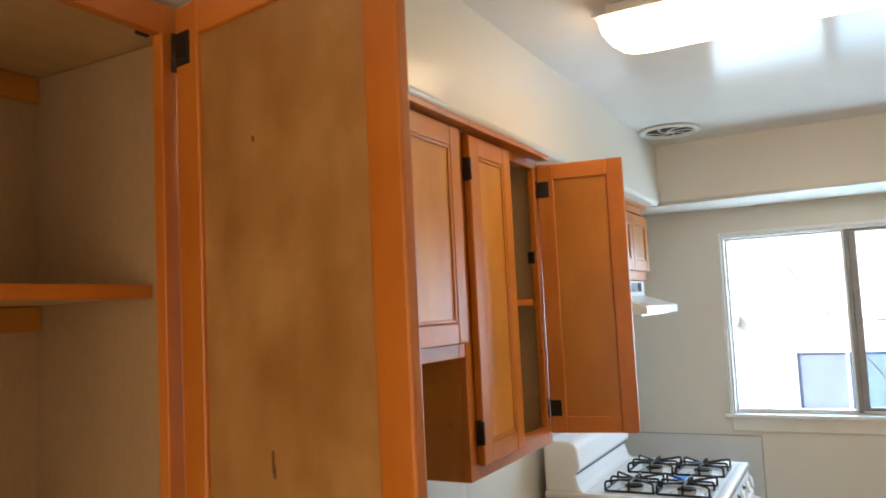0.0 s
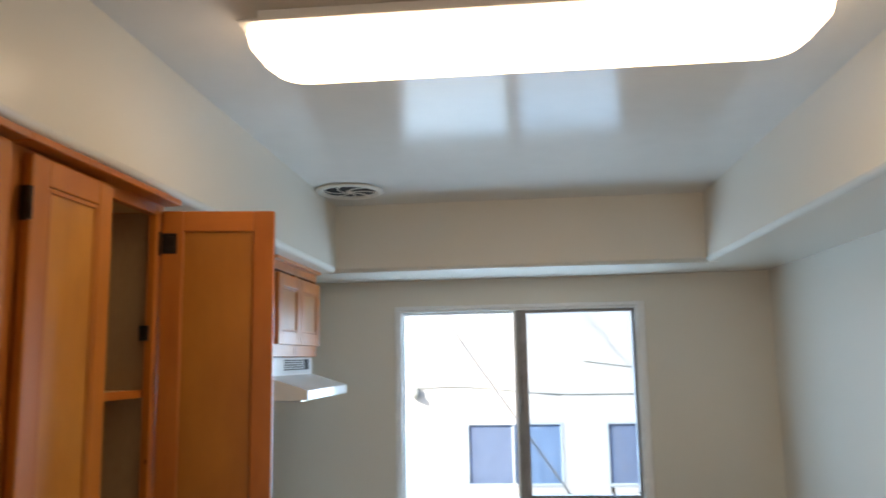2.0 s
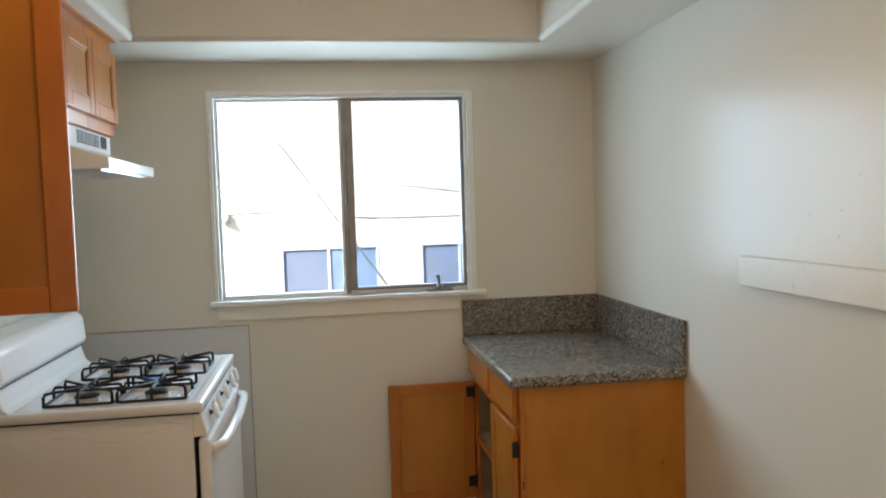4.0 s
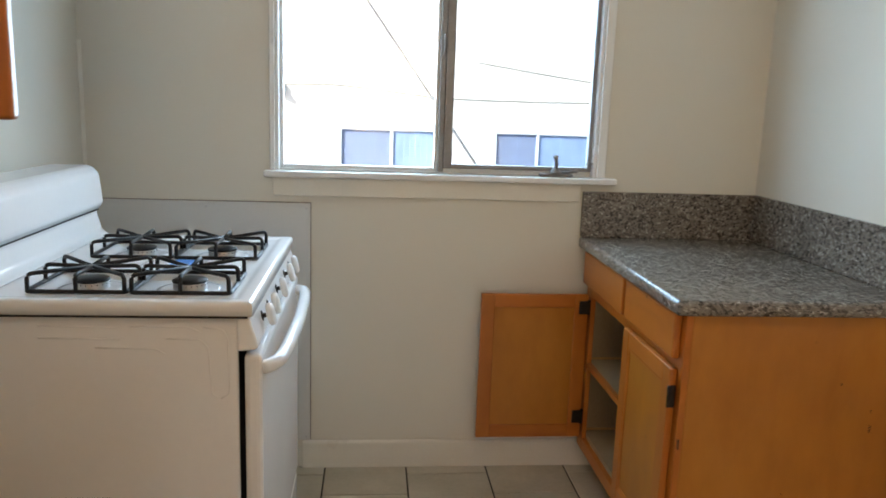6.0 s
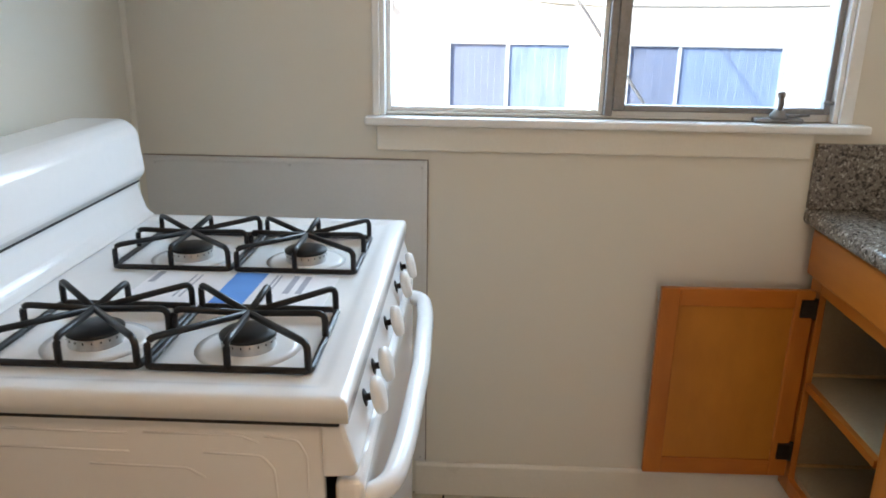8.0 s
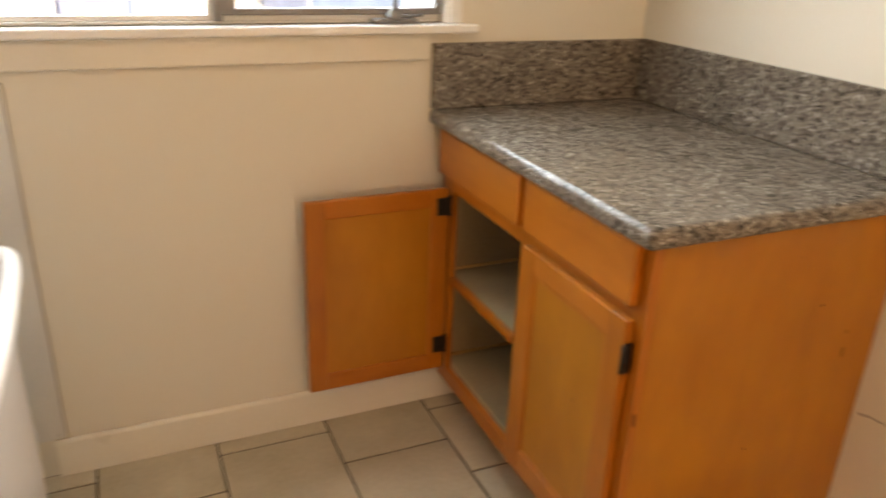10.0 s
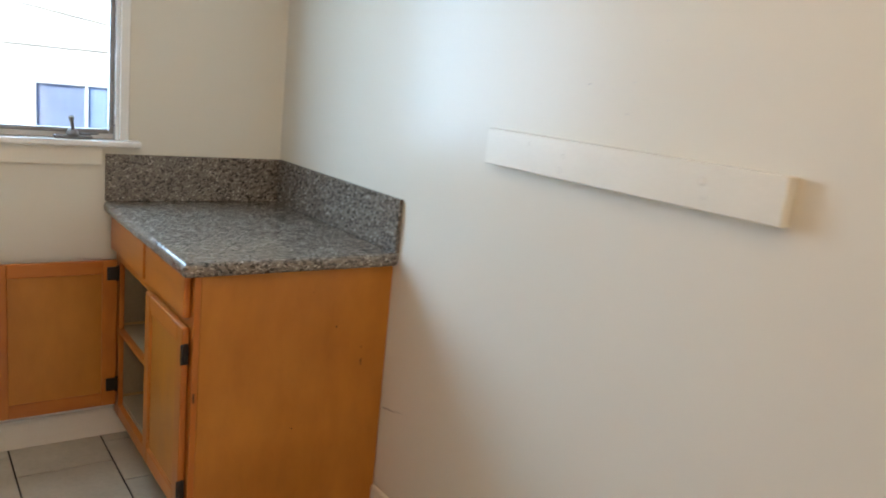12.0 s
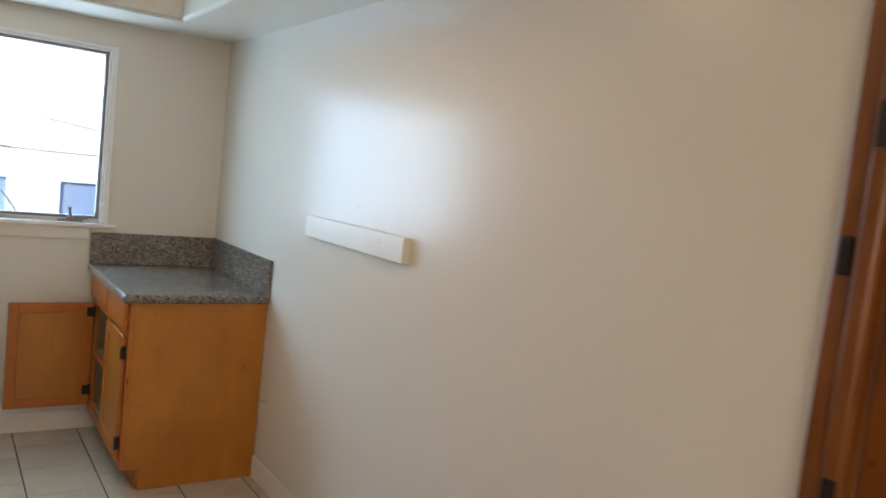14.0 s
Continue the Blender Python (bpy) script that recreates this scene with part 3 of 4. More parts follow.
# a dark scuff where something rubbed along the wall
bm = fresh()
for k in range(6):
    y, z = 3.515 - 0.018 * k, 0.385 + 0.004 * k + 0.002 * math.sin(k * 1.7)
    box(bm, (E_ - 0.0006, y - 0.019, z - 0.0022 + 0.0003 * k), (E_ + 0.0004, y, z + 0.0022 - 0.0003 * k), 0.0, pose(0, 0, 0))
part("scuff_mark", bm, CAULK, wall_e, "thin grey scuff")

# nails and patched screws left in the east wall
for y, z in ((2.8, 1.459), (2.674, 1.469), (2.682, 1.403), (2.605, 1.555)):
    bm = fresh()
    lathe(bm, [(0.0018, -0.001), (0.0018, 0.002), (0.001, 0.003)], Matrix.Translation((E_, y, z)) @ pose(0, 0, 0, 0, -90), 8)
    solid("nail", bm, ALU, (E_, y, z), "small metal nail head driven into the painted wall", "nail", "nails in the wall")

# ---- cabinet doors ----
def cab_door(parent, w, h, m, stile=0.055, beads=True, hinges=(), hinge_side=1, label="", name="cabinet_door", thick=0.02, panel=None, front=None):
    """A framed door: x from the hinge across, z up, its front at y = 0 facing -y, placed by m. Inside face at y = thick."""
    bm = fresh()
    box(bm, (0, 0.0005, 0), (stile, thick, h), 0.004, m, 3)
    door = part(name, bm, front or WOOD, parent, label)
    bm = fresh()
    box(bm, (w - stile, 0.0005, 0), (w, thick, h), 0.004, m, 3)
    part("stile", bm, front or WOOD, door)
    for z0, z1 in ((0, stile), (h - stile, h)):
        bm = fresh()
        box(bm, (stile - 0.001, 0.001, z0 + 0.0005), (w - stile + 0.001, thick - 0.0005, z1 - 0.0005), 0.003, m)
        part("rail", bm, front or WOOD_H, door)
    bm = fresh()
    box(bm, (stile - 0.006, 0.007, stile - 0.006), (w - stile + 0.006, 0.013, h - stile + 0.006), 0.0, m)
    part("panel", bm, panel or PLY, door, "flat plywood panel")
    if beads:
        s, t = stile, 0.009
        bm = fresh()
        for a, b in (((s, 0.0025, s), (s + t, 0.0072, h - s)), ((w - s - t, 0.0025, s), (w - s, 0.0072, h - s)), ((s + t, 0.0025, s), (w - s - t, 0.0072, s + t)), ((s + t, 0.0025, h - s - t), (w - s - t, 0.0072, h - s))):
            box(bm, a, b, 0.002, m)
        part("moulding", bm, front or WOOD, door)
    for z in hinges:
        bm = fresh()
        if hinge_side > 0:      # leaf on the inside face
            box(bm, (0.002, thick, z - 0.024), (0.036, thick + 0.003, z + 0.024), 0.001, m)
            box(bm, (0.012, thick + 0.003, z - 0.016), (0.03, thick + 0.006, z + 0.016), 0.001, m)
        else:                   # barrel showing at the edge
            box(bm, (-0.006, 0.004, z - 0.03), (-0.0005, 0.018, z + 0.03), 0.001, m)
        tube(bm, [m @ Vector((-0.005, thick - 0.002 if hinge_side > 0 else 0.0, z - 0.028)), m @ Vector((-0.005, thick - 0.002 if hinge_side > 0 else 0.0, z + 0.028))], 0.005)
        part("hinge", bm, BRONZE, door, "dark bronze hinge")
    return door


def facing_east(x, y, z, turn=0.0, mirror=False):
    """Pose of a door in a cabinet front that faces +x, hinged at (x, y, z)."""
    m = pose(x, y, z, 0, 0, 90 + turn)
    return m @ Matrix.Diagonal((-1, 1, 1, 1)) if mirror else m


def facing_west(x, y, z, turn=0.0, mirror=False):
    m = pose(x, y, z, 0, 0, -90 + turn)
    return m @ Matrix.Diagonal((-1, 1, 1, 1)) if mirror else m


def face_frame(parent, x0, x1, stiles, rails, y0, y1, z0, z1):
    """Stiles at (y, width) and rails at (z, height) in one cabinet front."""
    for y, w in stiles:
        bm = fresh()
        box(bm, (x0, y, z0), (x1, y + w, z1), 0.002)
        part("face_stile", bm, WOOD, parent)
    for z, h in rails:
        for (ya, wa), (yb, wb) in zip(stiles, stiles[1:]):
            bm = fresh()
            box(bm, (x0 + 0.0005, ya + wa - 0.001, z), (x1 - 0.0005, yb + 0.001, z + h), 0.0015)
            part("face_rail", bm, WOOD_H, parent)


FX = -0.497   # front of the wall cabinets' face frames
# ---- tall pantry cupboard ----
PY0, PY1 = 0.28, 1.088
pantry = thing("pantry_cupboard", (-0.7, 0.7, 0), "tall stained wooden pantry cupboard with its door standing open", "cupboard")
bm = fresh()
box(bm, (W, PY1 - 0.018, 0.0), (FX - 0.02, PY1, SZ - 0.004))
part("side_panel", bm, PLY, pantry)
bm = fresh()
box(bm, (W, PY0, 0.0), (FX - 0.02, PY0 + 0.018, SZ - 0.004))
part("side_panel", bm, PLY, pantry)
bm = fresh()
box(bm, (W + 0.004, PY0 + 0.018, 0.1), (W + 0.008, PY1 - 0.018, SZ - 0.03))
part("back_panel", bm, BARE, pantry, "pale beige lined back")
bm = fresh()
box(bm, (W + 0.008, PY1 - 0.022, 0.12), (FX - 0.021, PY1 - 0.0185, SZ - 0.03))
part("side_lining", bm, BARE, pantry)
bm = fresh()
box(bm, (W, PY0 + 0.018, SZ - 0.028), (FX - 0.02, PY1 - 0.018, SZ - 0.006))
part("top_board", bm, SHELF, pantry)
bm = fresh()
box(bm, (W, PY0 + 0.018, 0.09), (FX - 0.02, PY1 - 0.018, 0.11))
part("bottom_board", bm, SHELF, pantry)
for z in (0.62, 1.14, 1.762):
    bm = fresh()
    box(bm, (W + 0.008, PY0 + 0.018, z - 0.007), (-0.6, PY1 - 0.023, z + 0.012), 0.002)
    part("shelf", bm, SHELF, pantry)
    bm = fresh()
    box(bm, (-0.5995, PY0 + 0.018, z - 0.008), (-0.594, PY1 - 0.023, z + 0.013), 0.0015)
    part("shelf_edge", bm, WOOD_H, pantry)
    bm = fresh()
    box(bm, (W + 0.008, PY0 + 0.02, z - 0.05), (W + 0.022, PY1 - 0.023, z - 0.008), 0.002)
    part("cleat", bm, PLY, pantry)
bm = fresh()
box(bm, (W + 0.008, PY0 + 0.02, SZ - 0.075), (W + 0.02, PY1 - 0.023, SZ - 0.03), 0.002)
part("cleat", bm, PLY, pantry)
face_frame(pantry, FX - 0.02, FX, [(PY0, 0.05), (1.004, PY1 - 1.004)], [(0.0, 0.1), (SZ - 0.05, 0.045)], PY0, PY1, 0, SZ - 0.004)
dm = pose(-0.486, 1.041, 0.122, 0, 0, -9.6) @ Matrix.Diagonal((1, -1, 1, 1))
pantry_door = cab_door(pantry, 0.418, 2.045, dm, stile=0.052, hinges=(0.3, 1.1, 1.98), panel=RAWPLY, label="open door seen from its plain inside")
for u, z, h in ((0.382, 1.826, 0.004), (0.435, 1.416, 0.014), (0.44, 1.404, 0.008), (0.62, 1.1, 0.006)):
    bm = fresh()
    box(bm, (u * 0.418 - 0.0022, 0.0125, z - h), (u * 0.418 + 0.0022, 0.0134, z + h), 0.0004, dm)
    part("gouge", bm, DARKWOOD, pantry_door, "small dark gouge")
bm = fresh()
box(bm, (FX - 0.03, 0.982, 2.125), (FX - 0.022, 1.003, 2.15), 0.002)
part("catch", bm, BRONZE, pantry, "dark metal catch")

# ---- wall cabinets ----
def wall_cabinet(name, y0, y1, z0, label, shelves=(), back=True):
    cab = thing(name, ((W + FX) / 2, (y0 + y1) / 2, z0), label, "wall cabinet")
    top = SZ - 0.012
    for y in (y0, y1 - 0.016):
        bm = fresh()
        box(bm, (W, y, z0), (FX - 0.02, y + 0.016, top), 0.0012)
        part("side_panel", bm, PLY, cab)
    for z in (z0 + 0.012, top - 0.016):
        bm = fresh()
        box(bm, (W + 0.006, y0 + 0.016, z), (FX - 0.02, y1 - 0.016, z + 0.014))
        part("board", bm, SHELF, cab)
    bm = fresh()
    box(bm, (W + 0.001, y0 + 0.016, z0 + 0.012), (W + 0.006, y1 - 0.016, top))
    part("back_panel", bm, BARE, cab)
    for y in (y0 + 0.0165, y1 - 0.0205):
        bm = fresh()
        box(bm, (W + 0.007, y, z0 + 0.028), (FX - 0.0205, y + 0.004, top - 0.018))
        part("side_lining", bm, BARE, cab)
    for z in shelves:
        bm = fresh()
        box(bm, (W + 0.007, y0 + 0.021, z - 0.016), (FX - 0.03, y1 - 0.021, z), 0.002)
        part("shelf", bm, SHELF, cab)
        bm = fresh()
        box(bm, (FX - 0.0295, y0 + 0.021, z - 0.017), (FX - 0.0245, y1 - 0.021, z + 0.001), 0.0015)
        part("shelf_edge", bm, WOOD_H, cab)
    bm = fresh()
    box(bm, (FX - 0.001, y0, SZ - 0.014), (SW - 0.004, y1, SZ), 0.002)
    part("top_trim", bm, WOOD, cab)
    return cab, top


up1, top = wall_cabinet("wall_cabinet", 1.090, 1.908, 1.6, "short stained maple wall cabinet with two closed doors", (1.87,))
face_frame(up1, FX - 0.02, FX, [(1.090, 0.04), (1.455, 0.065), (1.875, 0.033)], [(1.6, 0.045), (top - 0.028, 0.028)], 1.08, 1.908, 1.6, top)
cab_door(up1, 0.372, 0.522, facing_east(FX + 0.022, 1.098, 1.634), stile=0.05, hinges=(), hinge_side=-1, panel=GOLD_LIT, front=FRONT_LIT)
cab_door(up1, 0.386, 0.522, facing_east(FX + 0.022, 1.892, 1.634, mirror=True), stile=0.05, hinges=(), hinge_side=-1, panel=GOLD_LIT, front=FRONT_LIT)

up2, top = wall_cabinet("wall_cabinet", 1.910, 2.468, 1.3, "tall stained maple wall cabinet with one door open", (1.735,))
face_frame(up2, FX - 0.02, FX, [(1.910, 0.045), (2.432, 0.036)], [(1.3, 0.052), (top - 0.028, 0.028)], 1.91, 2.468, 1.3, top)
cab_door(up2, 0.258, 0.818, facing_east(FX + 0.022, 1.945, 1.334), stile=0.05, hinges=(0.08, 0.73), hinge_side=-1, panel=GOLD_LIT, front=FRONT_LIT)
cab_door(up2, 0.260, 0.818, pose(-0.496, 2.468, 1.331, 0, 0, 10.5) @ Matrix.Diagonal((1, -1, 1, 1)), stile=0.05, hinges=(0.075, 0.74), label="open door seen from its plain inside")
bm = fresh()
box(bm, (FX - 0.028, 2.42, 1.845), (FX - 0.008, 2.431, 1.88), 0.002)
part("catch", bm, BRONZE, up2, "dark metal catch")

HX = FX - 0.04
hc = thing("hood_cabinet", (-0.7, 3.68, 1.812), "short stained wooden cabinet with two doors above the hood", "wall cabinet")
bm = fresh()
for y in (3.39, 3.984):
    box(bm, (W, y, 1.812), (HX - 0.018, y + 0.016, SZ - 0.012))
box(bm, (W, 3.406, 1.812), (HX - 0.018, 3.984, 1.826))
box(bm, (W, 3.406, SZ - 0.03), (HX - 0.018, 3.984, SZ - 0.014))
box(bm, (W, 3.406, 1.826), (W + 0.006, 3.984, SZ - 0.03))
part("body", bm, PLY, hc)
face_frame(hc, HX - 0.018, HX, [(3.39, 0.035), (3.675, 0.04), (3.965, 0.035)], [(1.812, 0.05), (SZ - 0.045, 0.033)], 3.37, 3.99, 1.812, SZ - 0.012)
cab_door(hc, 0.285, 0.262, facing_east(HX + 0.022, 3.41, 1.855), stile=0.05, hinges=(), hinge_side=-1)
cab_door(hc, 0.285, 0.262, facing_east(HX + 0.022, 3.982, 1.855, mirror=True), stile=0.05, hinges=(), hinge_side=-1)
bm = fresh()
box(bm, (HX - 0.001, 3.39, SZ - 0.012), (HX + 0.022, 3.996, SZ), 0.002)
part("top_trim", bm, WOOD, hc)

# ---- range hood ----
hood = thing("range_hood", (-0.65, 3.65, 1.655), "white enamelled range hood with a vent grille under a cabinet", "range hood")
bm = fresh()
extrude(bm, [(W, 1.81), (-0.552, 1.81), (-0.552, 1.742), (-0.40, 1.692), (-0.40, 1.658), (W, 1.658)], 3.385, 3.99, "y", 0.003)
part("shell", bm, ENAMEL, hood)
bm = fresh()
box(bm, (W + 0.05, 3.41, 1.653), (-0.43, 3.95, 1.658))
part("filter", bm, ALU, hood)
bm = fresh()
for k in range(3):
    for i in range(5):
        y = 3.60 + k * 0.085
        box(bm, (-0.553, y, 1.760 + i * 0.0088), (-0.5505, y + 0.074, 1.7652 + i * 0.0088))
part("vent_slot", bm, DARK, hood, "dark vent slots")
bm = fresh()
box(bm, (-0.5535, 3.865, 1.76), (-0.55, 3.935, 1.803), 0.001)
sp = part("switch_plate", bm, DARK, hood, "dark switch plate")
bm = fresh()
for y in (3.88, 3.91):
    box(bm, (-0.558, y, 1.772), (-0.5532, y + 0.012, 1.792), 0.001)
part("switch", bm, GREY, sp)

# ---- west counter ----
wc = thing("base_cabinet", (-0.55, 1.82, 0), "stained maple base cabinet with drawers under a granite counter", "base cabinet")
BX = -0.23
bm = fresh()
box(bm, (W, 1.092, 0.1), (BX - 0.02, 2.56, 0.86), 0.002)
box(bm, (W, 1.092, 0.0), (BX - 0.09, 2.56, 0.0995))
part("body", bm, PLY, wc)
face_frame(wc, BX - 0.0198, BX, [(1.092, 0.04), (1.55, 0.05), (2.03, 0.05), (2.52, 0.04)], [(0.1, 0.04), (0.7, 0.035), (0.825, 0.035)], 1.08, 2.545, 0.1, 0.86)
for y in (1.105, 1.583, 2.062):
    cab_door(wc, 0.46, 0.55, facing_east(BX + 0.022, y, 0.135), stile=0.055, hinges=(0.08, 0.47), hinge_side=-1)
    bm = fresh()
    box(bm, (BX + 0.001, y, 0.725), (BX + 0.021, y + 0.46, 0.85), 0.005)
    part("drawer_front", bm, WOOD_H, wc)


def slab(name, x0, y0, x1, y1, label, splashes):
    bm = fresh()
    box(bm, (x0, y0, 0.862), (x1, y1, 0.902), 0.014, seg=4)
    ct = solid(name, bm, GRANITE, ((x0 + x1) / 2, (y0 + y1) / 2, 0.862), label, "countertop")
    for a, b in splashes:
        bm = fresh()
        box(bm, a, b, 0.003)
        part("backsplash", bm, GRANITE, ct)
    return ct


slab("countertop", W, 1.092, -0.186, 2.59, "speckled brown-grey granite countertop with a rounded edge", [((W + 0.0005, 1.094, 0.9025), (W + 0.02, 2.583, 1.015))])

# ---- east base cabinet ----
EX, EY0, EY1 = 0.892, 3.526, 4.405
eb = thing("base_cabinet", (1.2, 3.95, 0), "honey-stained maple base cabinet with one door hanging open", "base cabinet")
bm = fresh()
extrude(bm, [(EX + 0.018, 0.862), (E_ - 0.002, 0.862), (E_ - 0.002, 0.0), (EX + 0.085, 0.0), (EX + 0.085, 0.105), (EX + 0.018, 0.105)], EY0, EY0 + 0.016, "y", 0.0015)
part("side_panel", bm, PLY, eb, "honey-coloured plywood side")
bm = fresh()
box(bm, (EX + 0.018, EY1 - 0.016, 0.105), (E_ - 0.002, EY1, 0.862))
part("side_panel", bm, PALE, eb)
bm = fresh()
box(bm, (E_ - 0.012, EY0 + 0.016, 0.105), (E_ - 0.004, EY1 - 0.016, 0.862))
part("back_panel", bm, PALE, eb)
bm = fresh()
box(bm, (EX + 0.018, EY0 + 0.0165, 0.15), (E_ - 0.0125, EY1 - 0.0165, 0.165))
part("bottom_board", bm, PALE, eb)
bm = fresh()
box(bm, (EX + 0.0185, EY0 + 0.0165, 0.432), (E_ - 0.0125, EY1 - 0.0165, 0.446), 0.001)
part("shelf", bm, PALE, eb)
bm = fresh()
box(bm, (EX + 0.0, 3.98, 0.428), (EX + 0.018, 4.34, 0.447), 0.002)
part("shelf_edge", bm, WOOD_H, eb)
bm = fresh()
box(bm, (EX + 0.075, EY0 + 0.0165, 0.0), (EX + 0.0845, EY1, 0.104))
part("toe_board", bm, WOOD_H, eb)
for z in (0.165, 0.446):
    bm = fresh()
    box(bm, (EX + 0.02, EY1 - 0.026, z), (E_ - 0.0125, EY1 - 0.0165, z + 0.008), 0.002)
    box(bm, (E_ - 0.021, EY0 + 0.017, z), (E_ - 0.0122, EY1 - 0.027, z + 0.008), 0.002)
    part("edge_bead", bm, SHELF, eb, "pale bead along the shelf's back")
face_frame(eb, EX, EX + 0.0178, [(EY0 + 0.0, 0.04), (3.925, 0.045), (4.345, EY1 - 4.345)], [(0.105, 0.045), (0.695, 0.035), (0.845, 0.017)], EY0, EY1, 0.105, 0.862)
for y0, y1 in ((3.55, 3.94), (3.962, 4.398)):
    bm = fresh()
    box(bm, (EX - 0.021, y0, 0.736), (EX - 0.001, y1, 0.856), 0.006, seg=3)
    part("drawer_front", bm, WOOD_H, eb, "plain slab drawer front")
cab_door(eb, 0.374, 0.56, facing_west(EX - 0.022, 3.551, 0.15, mirror=True), stile=0.05, hinges=(0.075, 0.485), hinge_side=-1)
cab_door(eb, 0.395, 0.55, pose(EX - 0.006, 4.372, 0.152, 0, 0, 180.5), stile=0.05, beads=False, label="open door seen from its plain inside")
for z in (0.235, 0.655):
    bm = fresh()
    box(bm, (EX - 0.042, 4.342, z - 0.024), (EX - 0.004, 4.351, z + 0.024), 0.002)
    tube(bm, [(EX - 0.006, 4.348, z - 0.028), (EX - 0.006, 4.348, z + 0.028)], 0.006)
    part("hinge", bm, BRONZE, eb, "dark bronze hinge")
for x, z, w, h in ((1.328, 0.676, 0.002, 0.003), (1.423, 0.551, 0.002, 0.011), (1.2, 0.365, 0.002, 0.002), (0.899, 0.511, 0.003, 0.014), (1.42, 0.6, 0.0012, 0.004)):
    bm = fresh()
    box(bm, (x - w, EY0 - 0.0006, z - h), (x + w, EY0 + 0.0004, z + h), 0.0002)
    part("gouge", bm, DARKWOOD, eb, "small dark gouge")
slab("countertop", 0.852, 3.497, E_, 4.433, "speckled grey-brown granite countertop with backsplash on two walls", [((0.857, 4.4135, 0.9025), (E_ - 0.0005, 4.434, 1.07)), ((E_ - 0.016, 3.503, 0.9025), (E_ - 0.0005, 4.413, 1.072))])

# ---- stove ----
SY0, SY1 = 3.268, 4.05
SX0, SXF = -0.835, -0.166
st = thing("gas_stove", (-0.5, 3.72, 0), "white enamelled freestanding gas stove with four burners", "stove")
for y in (SY0 + 0.012, SY1 - 0.03):
    bm = fresh()
    box(bm, (SX0, y, 0.03), (SXF, y + 0.018, 0.9185), 0.004)
    side = part("side_panel", bm, ENAMEL, st)
    if y < 3.5:
        for outline in ([(-0.40, 0.845), (-0.285, 0.845), (-0.262, 0.835)], [(-0.33, 0.82), (-0.26, 0.818), (-0.245, 0.8), (-0.24, 0.7), (-0.222, 0.69)], [(-0.58, 0.845), (-0.42, 0.843)], [(-0.58, 0.82), (-0.42, 0.818)], [(-0.47, 0.8), (-0.35, 0.798), (-0.33, 0.785)], [(-0.255, 0.845), (-0.215, 0.84), (-0.205, 0.82), (-0.205, 0.7), (-0.222, 0.69)]):
            bm = fresh()
            tube(bm, rounded([(px + 0.02, y - 0.0002, pz + 0.05) for px, pz in outline], 0.006), 0.0015, 6)
            part("embossed_rib", bm, ENAMEL, side)
bm = fresh()
box(bm, (SX0 + 0.01, SY0 + 0.031, 0.04), (SXF - 0.004, SY1 - 0.031, 0.91))
part("oven_body", bm, DARK, st, "dark oven body")
# cooktop: a raised rim round a sunken tray
CT, BG = 0.950, 0.908
TR = CT - 0.014   # floor of the two sunken burner wells
WELLS = [(-0.598, -0.190, 3.337, 3.536), (-0.598, -0.190, 3.703, 3.910)]


def ease(a, b, v):
    v = min(1.0, max(0.0, (v - a) / (b - a)))
    return v * v * (3 - 2 * v)


def cooktop_height(x, y):
    """The pressed sheet: a low lip round the edge, a flat deck, two sunken wells."""
    rim = min(-0.133 - x, y - SY0, SY1 - y)
    z = CT - 0.003 + 0.004 * (1 - ease(0.026, 0.045, rim))
    for x0, x1, y0, y1 in WELLS:
        z -= (CT - 0.003 - TR) * ease(0.0, 0.018, min(x - x0, x1 - x, y - y0, y1 - y))
    if rim < 0.01:
        z -= 0.01 - math.sqrt(max(0.0, 0.01 ** 2 - (0.01 - rim) ** 2))
    return z


def spread(lo, hi, n, near):
    """Even steps from lo to hi, with finer ones close to the ends named in near."""
    fine = [0.0, 0.0006, 0.002, 0.004, 0.0065, 0.01]
    out = {round(lo + (hi - lo) * k / n, 5) for k in range(n + 1)}
    for end, way in near:
        out = {v for v in out if abs(v - end) > 0.014} | {round(end + way * f, 5) for f in fine}
    return sorted(out)


bm = fresh()
gx = spread(SX0, -0.133, 110, [(-0.133, -1)])
gy = spread(SY0, SY1, 130, [(SY0, 1), (SY1, -1)])
deck = [[bm.verts.new((x, y, cooktop_height(x, y))) for y in gy] for x in gx]
for p, q in zip(deck, deck[1:]):
    for k in range(len(gy) - 1):
        bm.faces.new((p[k], q[k], q[k + 1], p[k + 1])).smooth = True
around = [p[0] for p in deck] + deck[-1][1:] + [p[-1] for p in deck[-2::-1]]
skirt = [bm.verts.new((v.co.x, v.co.y, 0.9215)) for v in around]
for k in range(len(around) - 1):
    bm.faces.new((around[k], skirt[k], skirt[k + 1], around[k + 1])).smooth = True
bm.faces.new(skirt)
part("cooktop", bm, ENAMEL, st, "white enamelled cooktop with two sunken wells")
bm = fresh()
outline = [(SX0, CT - 0.002), (-0.665, CT - 0.002), (-0.688, CT + 0.012), (-0.704, BG + 0.112), (-0.696, BG + 0.12), (-0.682, BG + 0.135), (-0.692, BG + 0.225), (-0.716, BG + 0.245), (SX0, BG + 0.245)]
extrude(bm, outline, SY0 + 0.004, SY1 + 0.004, "y", 0.012, 4)
part("backguard", bm, ENAMEL, st, "tall white backguard")
bm = fresh()
box(bm, (-0.7035, SY0 + 0.01, BG + 0.1145), (-0.695, SY1 - 0.01, BG + 0.1175))
part("backguard_seam", bm, DARK, st)
bm = fresh()
